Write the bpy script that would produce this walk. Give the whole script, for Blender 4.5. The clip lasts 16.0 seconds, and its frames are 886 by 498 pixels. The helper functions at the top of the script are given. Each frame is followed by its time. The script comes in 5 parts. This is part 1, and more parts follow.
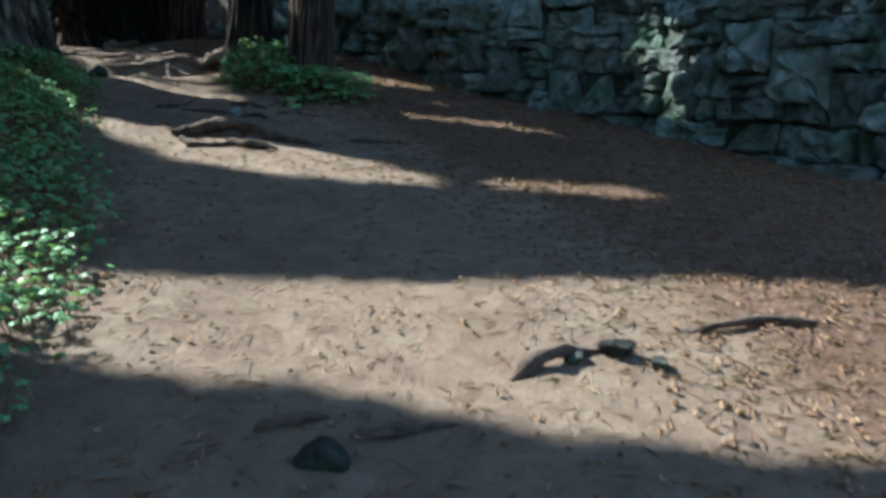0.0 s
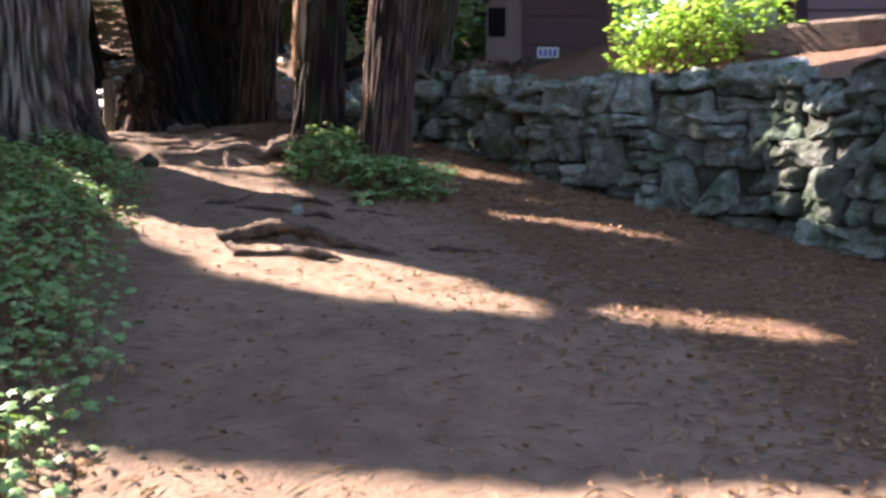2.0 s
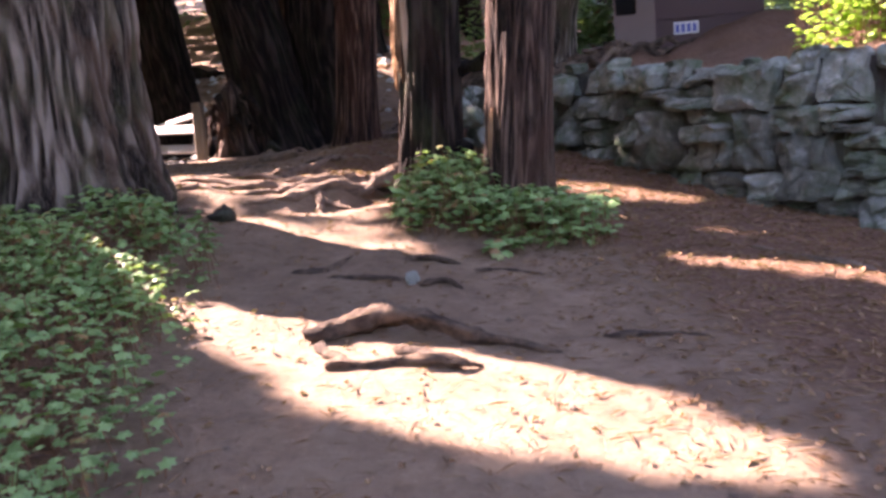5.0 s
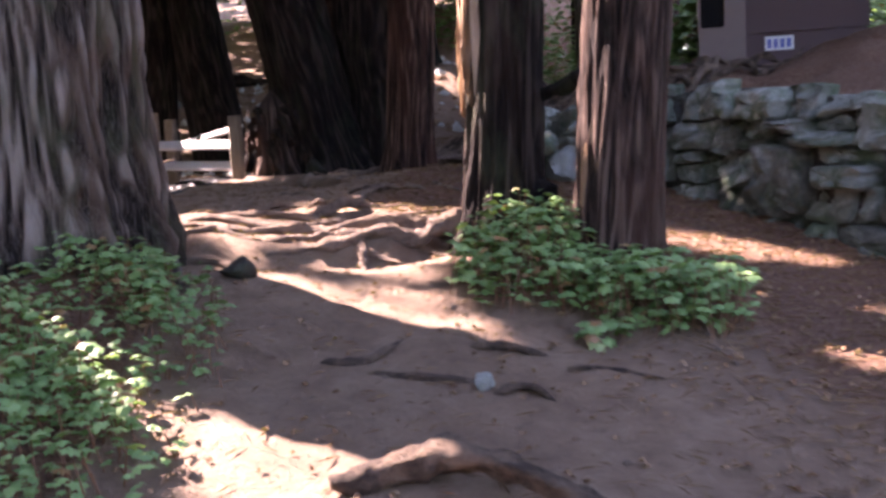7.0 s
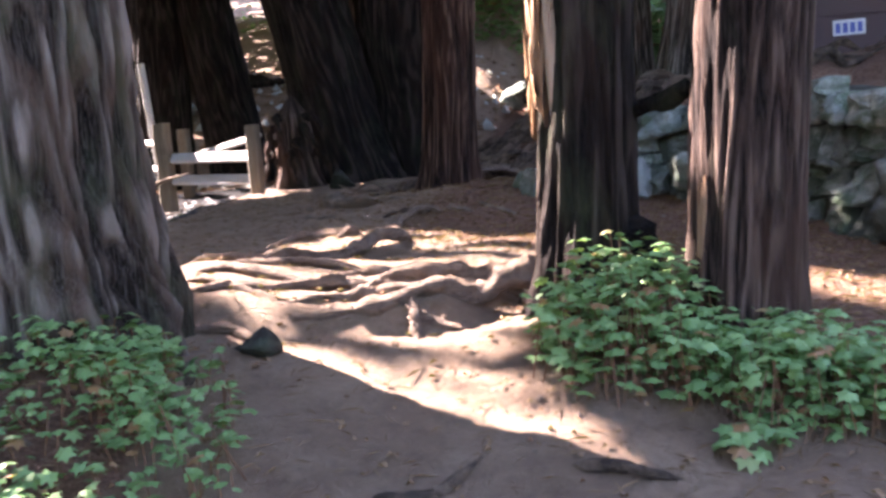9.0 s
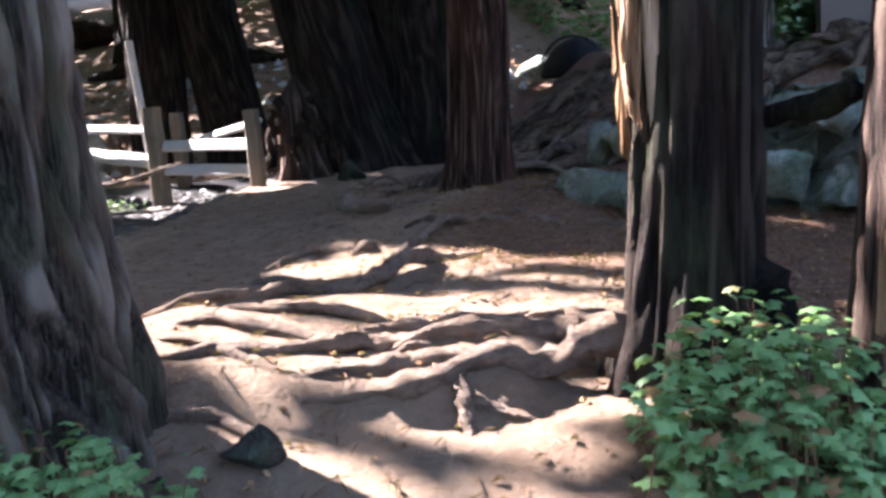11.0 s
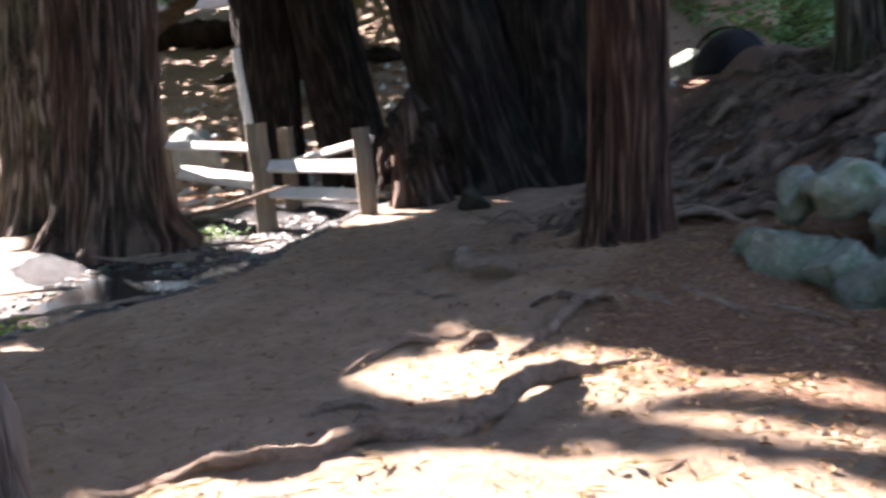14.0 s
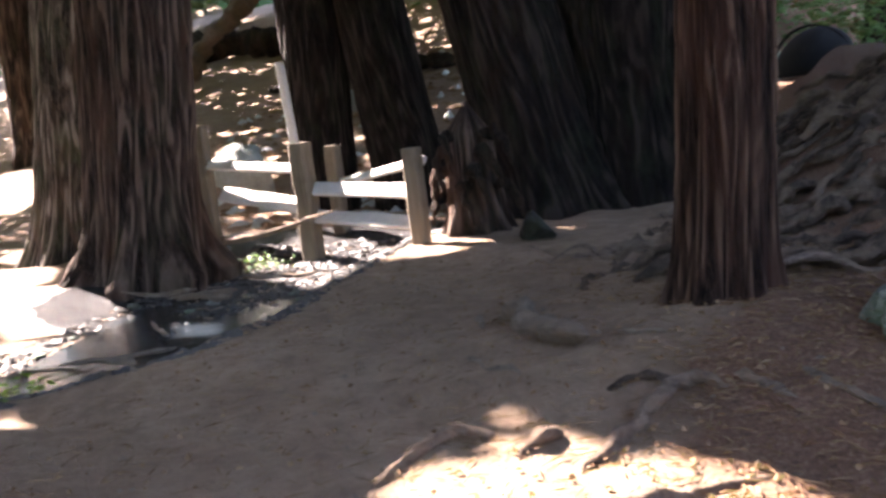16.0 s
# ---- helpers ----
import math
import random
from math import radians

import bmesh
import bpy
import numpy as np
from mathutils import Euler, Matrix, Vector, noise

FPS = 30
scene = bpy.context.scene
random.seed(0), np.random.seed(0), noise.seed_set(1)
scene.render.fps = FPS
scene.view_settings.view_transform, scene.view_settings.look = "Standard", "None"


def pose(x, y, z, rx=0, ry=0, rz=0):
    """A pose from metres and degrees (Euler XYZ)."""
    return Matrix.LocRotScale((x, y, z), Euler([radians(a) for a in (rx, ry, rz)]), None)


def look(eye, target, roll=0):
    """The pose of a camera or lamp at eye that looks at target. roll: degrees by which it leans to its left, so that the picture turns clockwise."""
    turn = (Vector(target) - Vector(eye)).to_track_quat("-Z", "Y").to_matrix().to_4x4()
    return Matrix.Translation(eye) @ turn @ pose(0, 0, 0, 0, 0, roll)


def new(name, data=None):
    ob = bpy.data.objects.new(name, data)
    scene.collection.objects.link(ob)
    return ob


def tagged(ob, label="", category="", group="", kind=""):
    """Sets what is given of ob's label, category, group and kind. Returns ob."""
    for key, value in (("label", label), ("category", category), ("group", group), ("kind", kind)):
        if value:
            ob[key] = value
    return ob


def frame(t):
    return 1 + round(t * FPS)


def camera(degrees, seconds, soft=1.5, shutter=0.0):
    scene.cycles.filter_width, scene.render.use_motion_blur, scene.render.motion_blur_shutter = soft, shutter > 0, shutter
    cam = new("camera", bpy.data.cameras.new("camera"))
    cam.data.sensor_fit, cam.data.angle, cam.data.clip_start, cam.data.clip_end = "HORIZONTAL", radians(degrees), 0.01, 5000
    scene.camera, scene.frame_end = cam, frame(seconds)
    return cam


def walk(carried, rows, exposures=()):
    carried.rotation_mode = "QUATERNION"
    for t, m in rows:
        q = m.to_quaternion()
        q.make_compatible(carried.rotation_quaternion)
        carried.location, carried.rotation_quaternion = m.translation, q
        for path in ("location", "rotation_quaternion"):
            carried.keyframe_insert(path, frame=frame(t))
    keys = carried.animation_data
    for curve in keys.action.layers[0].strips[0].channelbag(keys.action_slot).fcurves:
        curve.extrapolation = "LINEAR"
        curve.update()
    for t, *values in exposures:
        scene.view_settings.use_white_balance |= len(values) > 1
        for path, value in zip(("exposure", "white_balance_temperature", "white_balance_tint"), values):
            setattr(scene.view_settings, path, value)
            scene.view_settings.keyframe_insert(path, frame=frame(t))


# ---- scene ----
# ---------------------------------------------------------------- camera
cam = camera(49.4, 16.0, soft=3.0, shutter=0.5)
METRES, EYE, TILT, LEAN, TURN = 10.0, 1.5, -11.0, 0.0, 0.0
ROWS = [
    (0.0, 0.0, 0.0, 0.0, -0.0, 0.0, -0.0),
    (0.5, -0.0009, 0.0338, 0.0102, 2.01, 2.84, -0.12),
    (1.0, -0.0031, 0.0647, 0.0217, 4.54, 6.07, 1.17),
    (1.5, -0.011, 0.0977, 0.0282, 3.31, 6.11, -0.93),
    (2.0, -0.0162, 0.1365, 0.0353, 4.33, 4.61, -1.21),
    (2.5, -0.0168, 0.1719, 0.0496, 7.19, 4.58, 0.9),
    (3.0, -0.0259, 0.2047, 0.0618, 7.3, 6.95, 0.24),
    (3.5, -0.0339, 0.2363, 0.0658, 7.91, 4.79, -1.29),
    (4.0, -0.0323, 0.2682, 0.0814, 8.81, 2.32, 0.99),
    (4.5, -0.0443, 0.2948, 0.0901, 10.81, 3.31, 2.01),
    (7.0, -0.1014, 0.4579, 0.1415, 14.08, 4.54, 0.29),
    (7.5, -0.1168, 0.4872, 0.1499, 17.16, 4.98, 0.78),
    (8.0, -0.13, 0.5085, 0.161, 15.74, 5.29, 1.78),
    (10.5, -0.1817, 0.6418, 0.2115, 15.5, 1.72, 1.67),
    (11.0, -0.1966, 0.6651, 0.221, 15.75, 2.25, 1.9),
    (11.5, -0.2039, 0.6924, 0.2314, 11.38, 0.9, 2.33),
    (12.0, -0.2062, 0.7165, 0.2452, 15.38, 2.31, 2.13),
    (12.5, -0.2118, 0.7362, 0.2499, 17.11, 3.2, 2.92),
    (13.0, -0.2239, 0.7573, 0.262, 17.22, 2.96, 2.02),
    (13.5, -0.2302, 0.7797, 0.2665, 18.54, 3.29, 1.55),
    (14.0, -0.236, 0.8067, 0.277, 23.76, 1.71, 1.14),
    (14.5, -0.2477, 0.8328, 0.2811, 26.82, 1.47, 1.22),
    (15.0, -0.2562, 0.8526, 0.2956, 22.82, -1.22, 2.11),
    (15.5, -0.2604, 0.8757, 0.3025, 25.27, 1.41, 1.16),
    (16.0, -0.2692, 0.8926, 0.3081, 27.58, 1.84, 1.4),
]
walk(cam, [(t, pose(0, 0, EYE, TILT, LEAN, TURN) @ pose(METRES * x, METRES * y, METRES * z, 90 + pitch, roll, yaw)) for t, x, y, z, yaw, pitch, roll in ROWS],
     exposures=[(0.0, 1.9, 5400, -4), (0.5, 1.88, 5400, -3), (1.0, 2.35, 5750, 3), (1.5, 2.75, 6700, 18), (2.0, 3.05, 7000, 25), (2.5, 3.4, 7400, 35), (4.5, 3.7, 7550, 44), (7.0, 3.7, 7150, 43), (7.5, 3.72, 7050, 42), (8.2, 4.1, 7000, 36), (10.5, 3.95, 6350, 26), (11.0, 3.75, 6200, 22), (11.5, 3.6, 6050, 16), (13.0, 3.7, 6050, 17), (14.5, 4.2, 6900, 23), (16.0, 4.25, 7100, 25)])

# ---------------------------------------------------------------- world, sun
SUN_EL = 42.0
SUN_WAY = Vector((0.93, -0.36, 0.0)).normalized()          # level way in which the sunlight travels
SUN_DIR = Vector((SUN_WAY.x * math.cos(radians(SUN_EL)), SUN_WAY.y * math.cos(radians(SUN_EL)), -math.sin(radians(SUN_EL))))
world = bpy.data.worlds.new("world")
scene.world = world
world.use_nodes = True
wn = world.node_tree.nodes
sky = wn.new("ShaderNodeTexSky")
sky.sky_type = "NISHITA"
sky.sun_disc = False
sky.sun_elevation = radians(SUN_EL)
sky.sun_rotation = math.atan2(-SUN_WAY.x, -SUN_WAY.y)
wn["Background"].inputs["Strength"].default_value = 0.118
world.node_tree.links.new(sky.outputs[0], wn["Background"].inputs["Color"])
sun = new("sun", bpy.data.lights.new("sun", "SUN"))
sun.data.energy, sun.data.angle, sun.data.color = 5.0, radians(0.6), (1.0, 0.95, 0.89)
sun.matrix_world = look((-30, 14, 30), Vector((-30, 14, 30)) + SUN_DIR)


# ---------------------------------------------------------------- materials
class Nodes:
    """A node material in the making."""

    def __init__(self, name):
        self.mat = bpy.data.materials.new(name)
        self.mat.use_nodes = True
        self.tree = self.mat.node_tree
        self.bsdf = self.tree.nodes["Principled BSDF"]
        self.geo = None

    def add(self, kind, **inputs):
        n = self.tree.nodes.new(kind)
        for k, v in inputs.items():
            self.put(n.inputs[k.replace("_", " ")], v)
        return n

    def put(self, socket, v):
        if isinstance(v, bpy.types.NodeSocket):
            self.tree.links.new(v, socket)
        else:
            socket.default_value = v

    def coords(self, sx=1, sy=1, sz=1, which="Object"):
        t = self.add("ShaderNodeTexCoord")
        m = self.add("ShaderNodeMapping", Vector=t.outputs[which])
        m.inputs["Scale"].default_value = (sx, sy, sz)
        return m.outputs[0]

    def noise(self, vec, scale, detail=6, rough=0.6, warp=0.0):
        n = self.add("ShaderNodeTexNoise", Vector=vec, Scale=scale, Detail=detail, Roughness=rough, Distortion=warp)
        return n.outputs["Fac"]

    def voronoi(self, vec, scale, feature="F1"):
        n = self.add("ShaderNodeTexVoronoi", Vector=vec, Scale=scale)
        n.feature = feature
        return n.outputs["Distance"]

    def ramp(self, fac, *stops):
        n = self.add("ShaderNodeValToRGB", Fac=fac)
        e = n.color_ramp.elements
        while len(e) < len(stops):
            e.new(0.5)
        for el, (p, c) in zip(e, stops):
            el.position = p
            el.color = (*c, 1) if len(c) == 3 else c
        return n.outputs["Color"]

    def mix(self, fac, a, b, mode="MIX"):
        n = self.add("ShaderNodeMix")
        n.data_type, n.blend_type = "RGBA", mode
        self.put(n.inputs[0], fac)
        for s, v in ((n.inputs[6], a), (n.inputs[7], b)):
            self.put(s, (*v, 1) if isinstance(v, tuple) and len(v) == 3 else v)
        return n.outputs[2]

    def math(self, op, a, b=0.0):
        n = self.add("ShaderNodeMath")
        n.operation = op
        self.put(n.inputs[0], a)
        self.put(n.inputs[1], b)
        return n.outputs[0]

    def attr(self, name):
        n = self.add("ShaderNodeAttribute")
        n.attribute_name = name
        return n.outputs["Fac"]

    def island(self):
        return self.add("ShaderNodeNewGeometry").outputs["Random Per Island"]

    def chance(self):
        return self.add("ShaderNodeObjectInfo").outputs["Random"]

    def done(self, colour, rough=0.9, bump=None, strength=0.5, depth=0.02, spec=0.3, **more):
        self.put(self.bsdf.inputs["Base Color"], (*colour, 1) if isinstance(colour, tuple) else colour)
        self.put(self.bsdf.inputs["Roughness"], rough)
        self.bsdf.inputs["Specular IOR Level"].default_value = spec
        if bump is not None:
            b = self.add("ShaderNodeBump", Height=bump, Strength=strength, Distance=depth)
            self.put(self.bsdf.inputs["Normal"], b.outputs[0])
        for k, v in more.items():
            self.put(self.bsdf.inputs[k.replace("_", " ")], v)
        return self.mat


def make_dirt():
    n = Nodes("packed_dirt")
    v = n.coords()
    big = n.noise(v, 0.7, 4)
    mid = n.noise(v, 6, 8, 0.65)
    fine = n.noise(v, 60, 6, 0.7)
    dirt = n.ramp(mid, (0.25, (0.175, 0.111, 0.072)), (0.55, (0.280, 0.189, 0.126)), (0.8, (0.385, 0.279, 0.194)))
    dirt = n.mix(n.ramp(big, (0.4, (0, 0, 0)), (0.7, (0.75, 0.75, 0.75))), dirt, (0.185, 0.122, 0.083))
    dirt = n.mix(n.ramp(n.noise(v, 2.6, 6, 0.7, 0.5), (0.45, (0, 0, 0)), (0.75, (0.7, 0.7, 0.7))), dirt, (0.360, 0.265, 0.185))
    duff = n.ramp(n.noise(v, 38, 8, 0.75, 0.6), (0.3, (0.065, 0.033, 0.023)), (0.52, (0.190, 0.103, 0.065)), (0.75, (0.350, 0.230, 0.147)))
    edge = n.math("ADD", n.attr("duff"), n.math("MULTIPLY", n.math("SUBTRACT", mid, 0.5), 0.9))
    col = n.mix(n.ramp(edge, (0.35, (0, 0, 0)), (0.65, (1, 1, 1))), dirt, duff)
    mud = n.ramp(mid, (0.3, (0.016, 0.017, 0.019)), (0.7, (0.05, 0.05, 0.052)))
    wet = n.ramp(n.math("ADD", n.attr("wet"), n.math("MULTIPLY", n.math("SUBTRACT", mid, 0.5), 0.5)), (0.4, (0, 0, 0)), (0.6, (1, 1, 1)))
    col = n.mix(wet, col, mud)
    specks = n.ramp(n.voronoi(v, 34), (0.06, (1, 1, 1)), (0.11, (0, 0, 0)))
    col = n.mix(n.math("MULTIPLY", specks, 0.35), col, (0.360, 0.284, 0.207))
    lumps = n.noise(v, 19, 6, 0.7, 0.4)
    col = n.mix(n.ramp(lumps, (0.30, (0.42, 0.42, 0.42)), (0.48, (0, 0, 0))), col, (0.12, 0.078, 0.055))
    col = n.mix(n.ramp(n.noise(v, 46, 4, 0.8, 0.3), (0.60, (0, 0, 0)), (0.74, (0.55, 0.55, 0.55))), col, (0.42, 0.33, 0.25))
    h = n.math("ADD", n.math("MULTIPLY", mid, 0.7), n.math("ADD", n.math("MULTIPLY", fine, 0.45), n.math("MULTIPLY", lumps, 0.7)))
    rough = n.ramp(wet, (0.0, (0.95, 0.95, 0.95)), (1.0, (0.22, 0.22, 0.22)))
    return n.done(col, rough, h, 1.0, 0.09, 0.25)


def make_bark(name, dark, mid, light, moss=0.0):
    n = Nodes(name)
    strips = n.noise(n.coords(1, 1, 0.17), 13, 8, 0.66, 0.9)
    plates = n.noise(n.coords(1, 1, 0.35), 6.5, 6, 0.6, 1.2)
    fibres = n.noise(n.coords(1, 1, 0.05), 80, 5, 0.7)
    patch = n.noise(n.coords(1, 1, 0.5), 2.2, 4)
    # shade in the furrows is put into the colour, by ridge height
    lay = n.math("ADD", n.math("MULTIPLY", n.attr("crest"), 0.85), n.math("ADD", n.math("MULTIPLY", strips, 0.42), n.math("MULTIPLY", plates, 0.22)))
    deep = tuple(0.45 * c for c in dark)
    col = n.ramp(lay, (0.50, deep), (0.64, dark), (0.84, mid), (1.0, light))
    col = n.mix(n.ramp(fibres, (0.44, (0, 0, 0)), (0.75, (0.45, 0.45, 0.45))), col, light)
    warm = (mid[0] * 1.25, mid[1] * 0.98, mid[2] * 0.82)
    col = n.mix(n.ramp(n.noise(n.coords(1, 1, 0.3), 3.4, 5, 0.6, 0.5), (0.50, (0, 0, 0)), (0.66, (0.65, 0.65, 0.65))), col, warm)
    col = n.mix(n.ramp(patch, (0.45, (0, 0, 0)), (0.75, (0.45, 0.45, 0.45))), col, dark)
    col = n.mix(n.math("MULTIPLY", n.ramp(n.noise(n.coords(1, 1, 0.4), 5, 6, 0.65), (0.48, (0, 0, 0)), (0.66, (1, 1, 1))), moss), col, (0.085, 0.105, 0.055))
    h = n.math("ADD", n.math("ADD", strips, n.math("MULTIPLY", plates, 0.8)), n.math("MULTIPLY", fibres, 0.4))
    return n.done(col, 0.92, h, 1.0, 0.10, 0.15)


def make_stone(name, a, b, moss, lichen=0.5):
    n = Nodes(name)
    v = n.coords(which="Object")
    r = n.chance()
    mid = n.noise(v, 5, 8, 0.65)
    fine = n.noise(v, 42, 6, 0.7)
    col = n.mix(n.ramp(mid, (0.3, (0, 0, 0)), (0.7, (1, 1, 1))), a, b)
    col = n.mix(n.ramp(n.noise(v, 9, 6, 0.7), (0.5, (0, 0, 0)), (0.68, (lichen, lichen, lichen))), col, (0.42, 0.45, 0.42))
    col = n.mix(n.ramp(n.noise(v, 3.1, 6, 0.7), (0.46, (0, 0, 0)), (0.62, (moss, moss, moss))), col, (0.07, 0.108, 0.064))
    tone = n.ramp(r, (0.0, (0.52, 0.50, 0.47)), (0.5, (0.85, 0.90, 0.86)), (1.0, (1.22, 1.24, 1.18)))
    col = n.mix(1.0, col, tone, "MULTIPLY")
    cracks = n.ramp(n.voronoi(v, 7, "DISTANCE_TO_EDGE"), (0.0, (0, 0, 0)), (0.03, (1, 1, 1)))
    h = n.math("ADD", n.math("MULTIPLY", mid, 1.2), n.math("ADD", n.math("MULTIPLY", fine, 0.3), n.math("MULTIPLY", cracks, 0.15)))
    return n.done(col, 0.9, h, 1.0, 0.07, 0.2)


def make_leaf(name, dark, light, glow=0.35, dry=0.0, source="island", gloss=0.5):
    n = Nodes(name)
    r = n.island() if source == "island" else n.chance()
    col = n.mix(r, dark, light)
    col = n.mix(n.math("MULTIPLY", n.noise(n.coords(), 14, 3), 0.35), col, light)
    if dry:
        col = n.mix(n.ramp(r, (1 - dry, (0, 0, 0)), (1 - dry + 0.02, (1, 1, 1))), col, (0.24, 0.13, 0.06))
    n.done(col, gloss, n.noise(n.coords(), 90, 3), 0.25, 0.004, 0.35 if gloss < 0.9 else 0.05)
    thin = n.add("ShaderNodeBsdfTranslucent", Color=n.mix(0.5, col, (0.22, 0.34, 0.04)))
    m = n.add("ShaderNodeMixShader", Fac=glow)
    n.tree.links.new(n.bsdf.outputs[0], m.inputs[1])
    n.tree.links.new(thin.outputs[0], m.inputs[2])
    n.tree.links.new(m.outputs[0], n.tree.nodes["Material Output"].inputs[0])
    return n.mat


def make_wood(name, dark, light, along="z", rough=0.8):
    n = Nodes(name)
    s = {"x": (0.08, 1, 1), "y": (1, 0.08, 1), "z": (1, 1, 0.08)}[along]
    g1 = n.noise(n.coords(*s), 26, 7, 0.65, 0.5)
    g2 = n.noise(n.coords(), 4, 4)
    col = n.mix(g1, dark, light)
    col = n.mix(n.ramp(g2, (0.5, (0, 0, 0)), (0.75, (0.5, 0.5, 0.5))), col, dark)
    return n.done(col, rough, g1, 0.6, 0.01, 0.25)


def make_root(name, dark, light):
    n = Nodes(name)
    v = n.coords()
    grain = n.noise(n.coords(0.15, 0.6, 1), 30, 7, 0.7, 0.8)
    lumps = n.noise(v, 12, 7, 0.7, 0.6)
    dust = n.noise(v, 5, 6, 0.7)
    col = n.ramp(n.math("ADD", n.math("MULTIPLY", grain, 0.55), n.math("MULTIPLY", lumps, 0.5)), (0.34, dark), (0.52, tuple(0.5 * (a + b) for a, b in zip(dark, light))), (0.68, light))
    col = n.mix(n.ramp(dust, (0.45, (0, 0, 0)), (0.62, (0.8, 0.8, 0.8))), col, (0.24, 0.168, 0.118))
    h = n.math("ADD", n.math("MULTIPLY", grain, 0.7), n.math("MULTIPLY", lumps, 1.2))
    return n.done(col, 0.95, h, 1.0, 0.07, 0.15)


def make_plain(name, col, rough=0.6, wear=0.25, **more):
    n = Nodes(name)
    w = n.noise(n.coords(), 5, 7, 0.7)
    c = n.mix(n.math("MULTIPLY", n.ramp(w, (0.35, (0, 0, 0)), (0.75, (1, 1, 1))), wear), col, tuple(0.45 * x + 0.04 for x in col))
    return n.done(c, rough, w, 0.3, 0.01, 0.4, **more)


DIRT = make_dirt()
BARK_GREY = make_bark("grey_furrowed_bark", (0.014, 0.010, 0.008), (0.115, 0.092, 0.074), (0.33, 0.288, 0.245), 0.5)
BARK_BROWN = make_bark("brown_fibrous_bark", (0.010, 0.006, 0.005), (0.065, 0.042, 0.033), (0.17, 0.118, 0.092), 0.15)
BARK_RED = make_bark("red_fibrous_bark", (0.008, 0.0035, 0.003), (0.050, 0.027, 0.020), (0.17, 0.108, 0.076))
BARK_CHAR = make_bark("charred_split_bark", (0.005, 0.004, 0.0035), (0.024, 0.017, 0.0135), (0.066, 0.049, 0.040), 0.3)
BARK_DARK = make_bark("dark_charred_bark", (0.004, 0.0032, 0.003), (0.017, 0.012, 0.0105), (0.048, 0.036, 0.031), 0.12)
SAPWOOD = make_wood("exposed_pale_wood", (0.17, 0.095, 0.05), (0.57, 0.44, 0.31))
SAPWOOD_ORANGE = make_wood("exposed_orange_wood", (0.09, 0.045, 0.024), (0.43, 0.27, 0.155))
STONE = make_stone("mossy_grey_stone", (0.115, 0.13, 0.115), (0.235, 0.25, 0.225), 0.85, 0.6)
STONE_PALE = make_stone("pale_stone", (0.30, 0.31, 0.30), (0.48, 0.48, 0.46), 0.25, 0.3)
MORTAR = make_stone("dark_packed_earth", (0.03, 0.026, 0.023), (0.06, 0.052, 0.045), 0.4, 0.1)
LEAF = make_leaf("green_leaf", (0.075, 0.17, 0.058), (0.20, 0.34, 0.13), 0.3, 0.08)
LEAF_SINGLE = make_leaf("green_leaf_single", (0.075, 0.17, 0.058), (0.20, 0.34, 0.13), 0.3, 0.07, "object")
LEAF_BRIGHT = make_leaf("bright_green_leaf", (0.15, 0.34, 0.035), (0.36, 0.56, 0.09), 0.5)
LEAF_HIGH = make_leaf("conifer_foliage", (0.025, 0.06, 0.022), (0.06, 0.11, 0.04), 0.15)
STEM = make_wood("red_brown_stem", (0.10, 0.045, 0.025), (0.24, 0.13, 0.07))
ROOT = make_root("weathered_root", (0.05, 0.033, 0.024), (0.29, 0.215, 0.165))
ROOT_DARK = make_root("dark_root", (0.022, 0.016, 0.013), (0.12, 0.09, 0.07))
RAIL = make_wood("bleached_fence_wood", (0.34, 0.32, 0.29), (0.62, 0.60, 0.56), "x")
POST = make_wood("weathered_post_wood", (0.055, 0.043, 0.030), (0.21, 0.17, 0.12))
STICK = make_root("dry_stick_wood", (0.085, 0.06, 0.045), (0.30, 0.24, 0.19))
CHIP = make_leaf("dry_needle_litter", (0.10, 0.042, 0.024), (0.28, 0.18, 0.11), 0.1, gloss=0.95)
BROWN = make_plain("brown_painted_boards", (0.105, 0.062, 0.062), 0.65)
TAN = make_plain("tan_painted_metal", (0.17, 0.12, 0.105), 0.5)
BLACK = make_plain("black_woven_fabric", (0.0025, 0.0025, 0.003), 0.97, 0.1)
WHITE = make_plain("white_sign_paint", (0.75, 0.76, 0.78), 0.5, 0.15)
BLUE = make_plain("blue_sign_paint", (0.12, 0.16, 0.50), 0.5, 0.1)
GLASS = make_plain("window_glass", (0.35, 0.42, 0.48), 0.08, 0.1)


def make_water():
    n = Nodes("shallow_stream_water")
    h = n.noise(n.coords(1, 1, 1), 9, 4, 0.6, 0.8)
    return n.done((0.012, 0.017, 0.022), 0.06, h, 0.5, 0.03, 0.6)


WATER = make_water()


# ---------------------------------------------------------------- mesh helpers
def mesh_of(name, verts, faces, mat, smooth=True):
    me = bpy.data.meshes.new(name)
    me.from_pydata([tuple(v) for v in verts], [], [tuple(f) for f in faces])
    if mat:
        me.materials.append(mat)
    if smooth:
        me.shade_smooth()
    me.update()
    return me


def thing(name, label, category, group="", kind="", at=(0, 0, 0)):
    ob = new(name)
    ob.location = at
    return tagged(ob, label, category, group, kind)


def part(name, me, parent, label=""):
    ob = new(name, me)
    if parent is not None:
        ob.parent = parent
        ob.matrix_parent_inverse = Matrix.Translation(-parent.location) if parent.type == "EMPTY" else Matrix()
    if label:
        ob["label"] = label
    return ob


def step(a, b, x):
    u = np.clip((np.asarray(x, float) - a) / (b - a), 0, 1)
    return u * u * (3 - 2 * u)


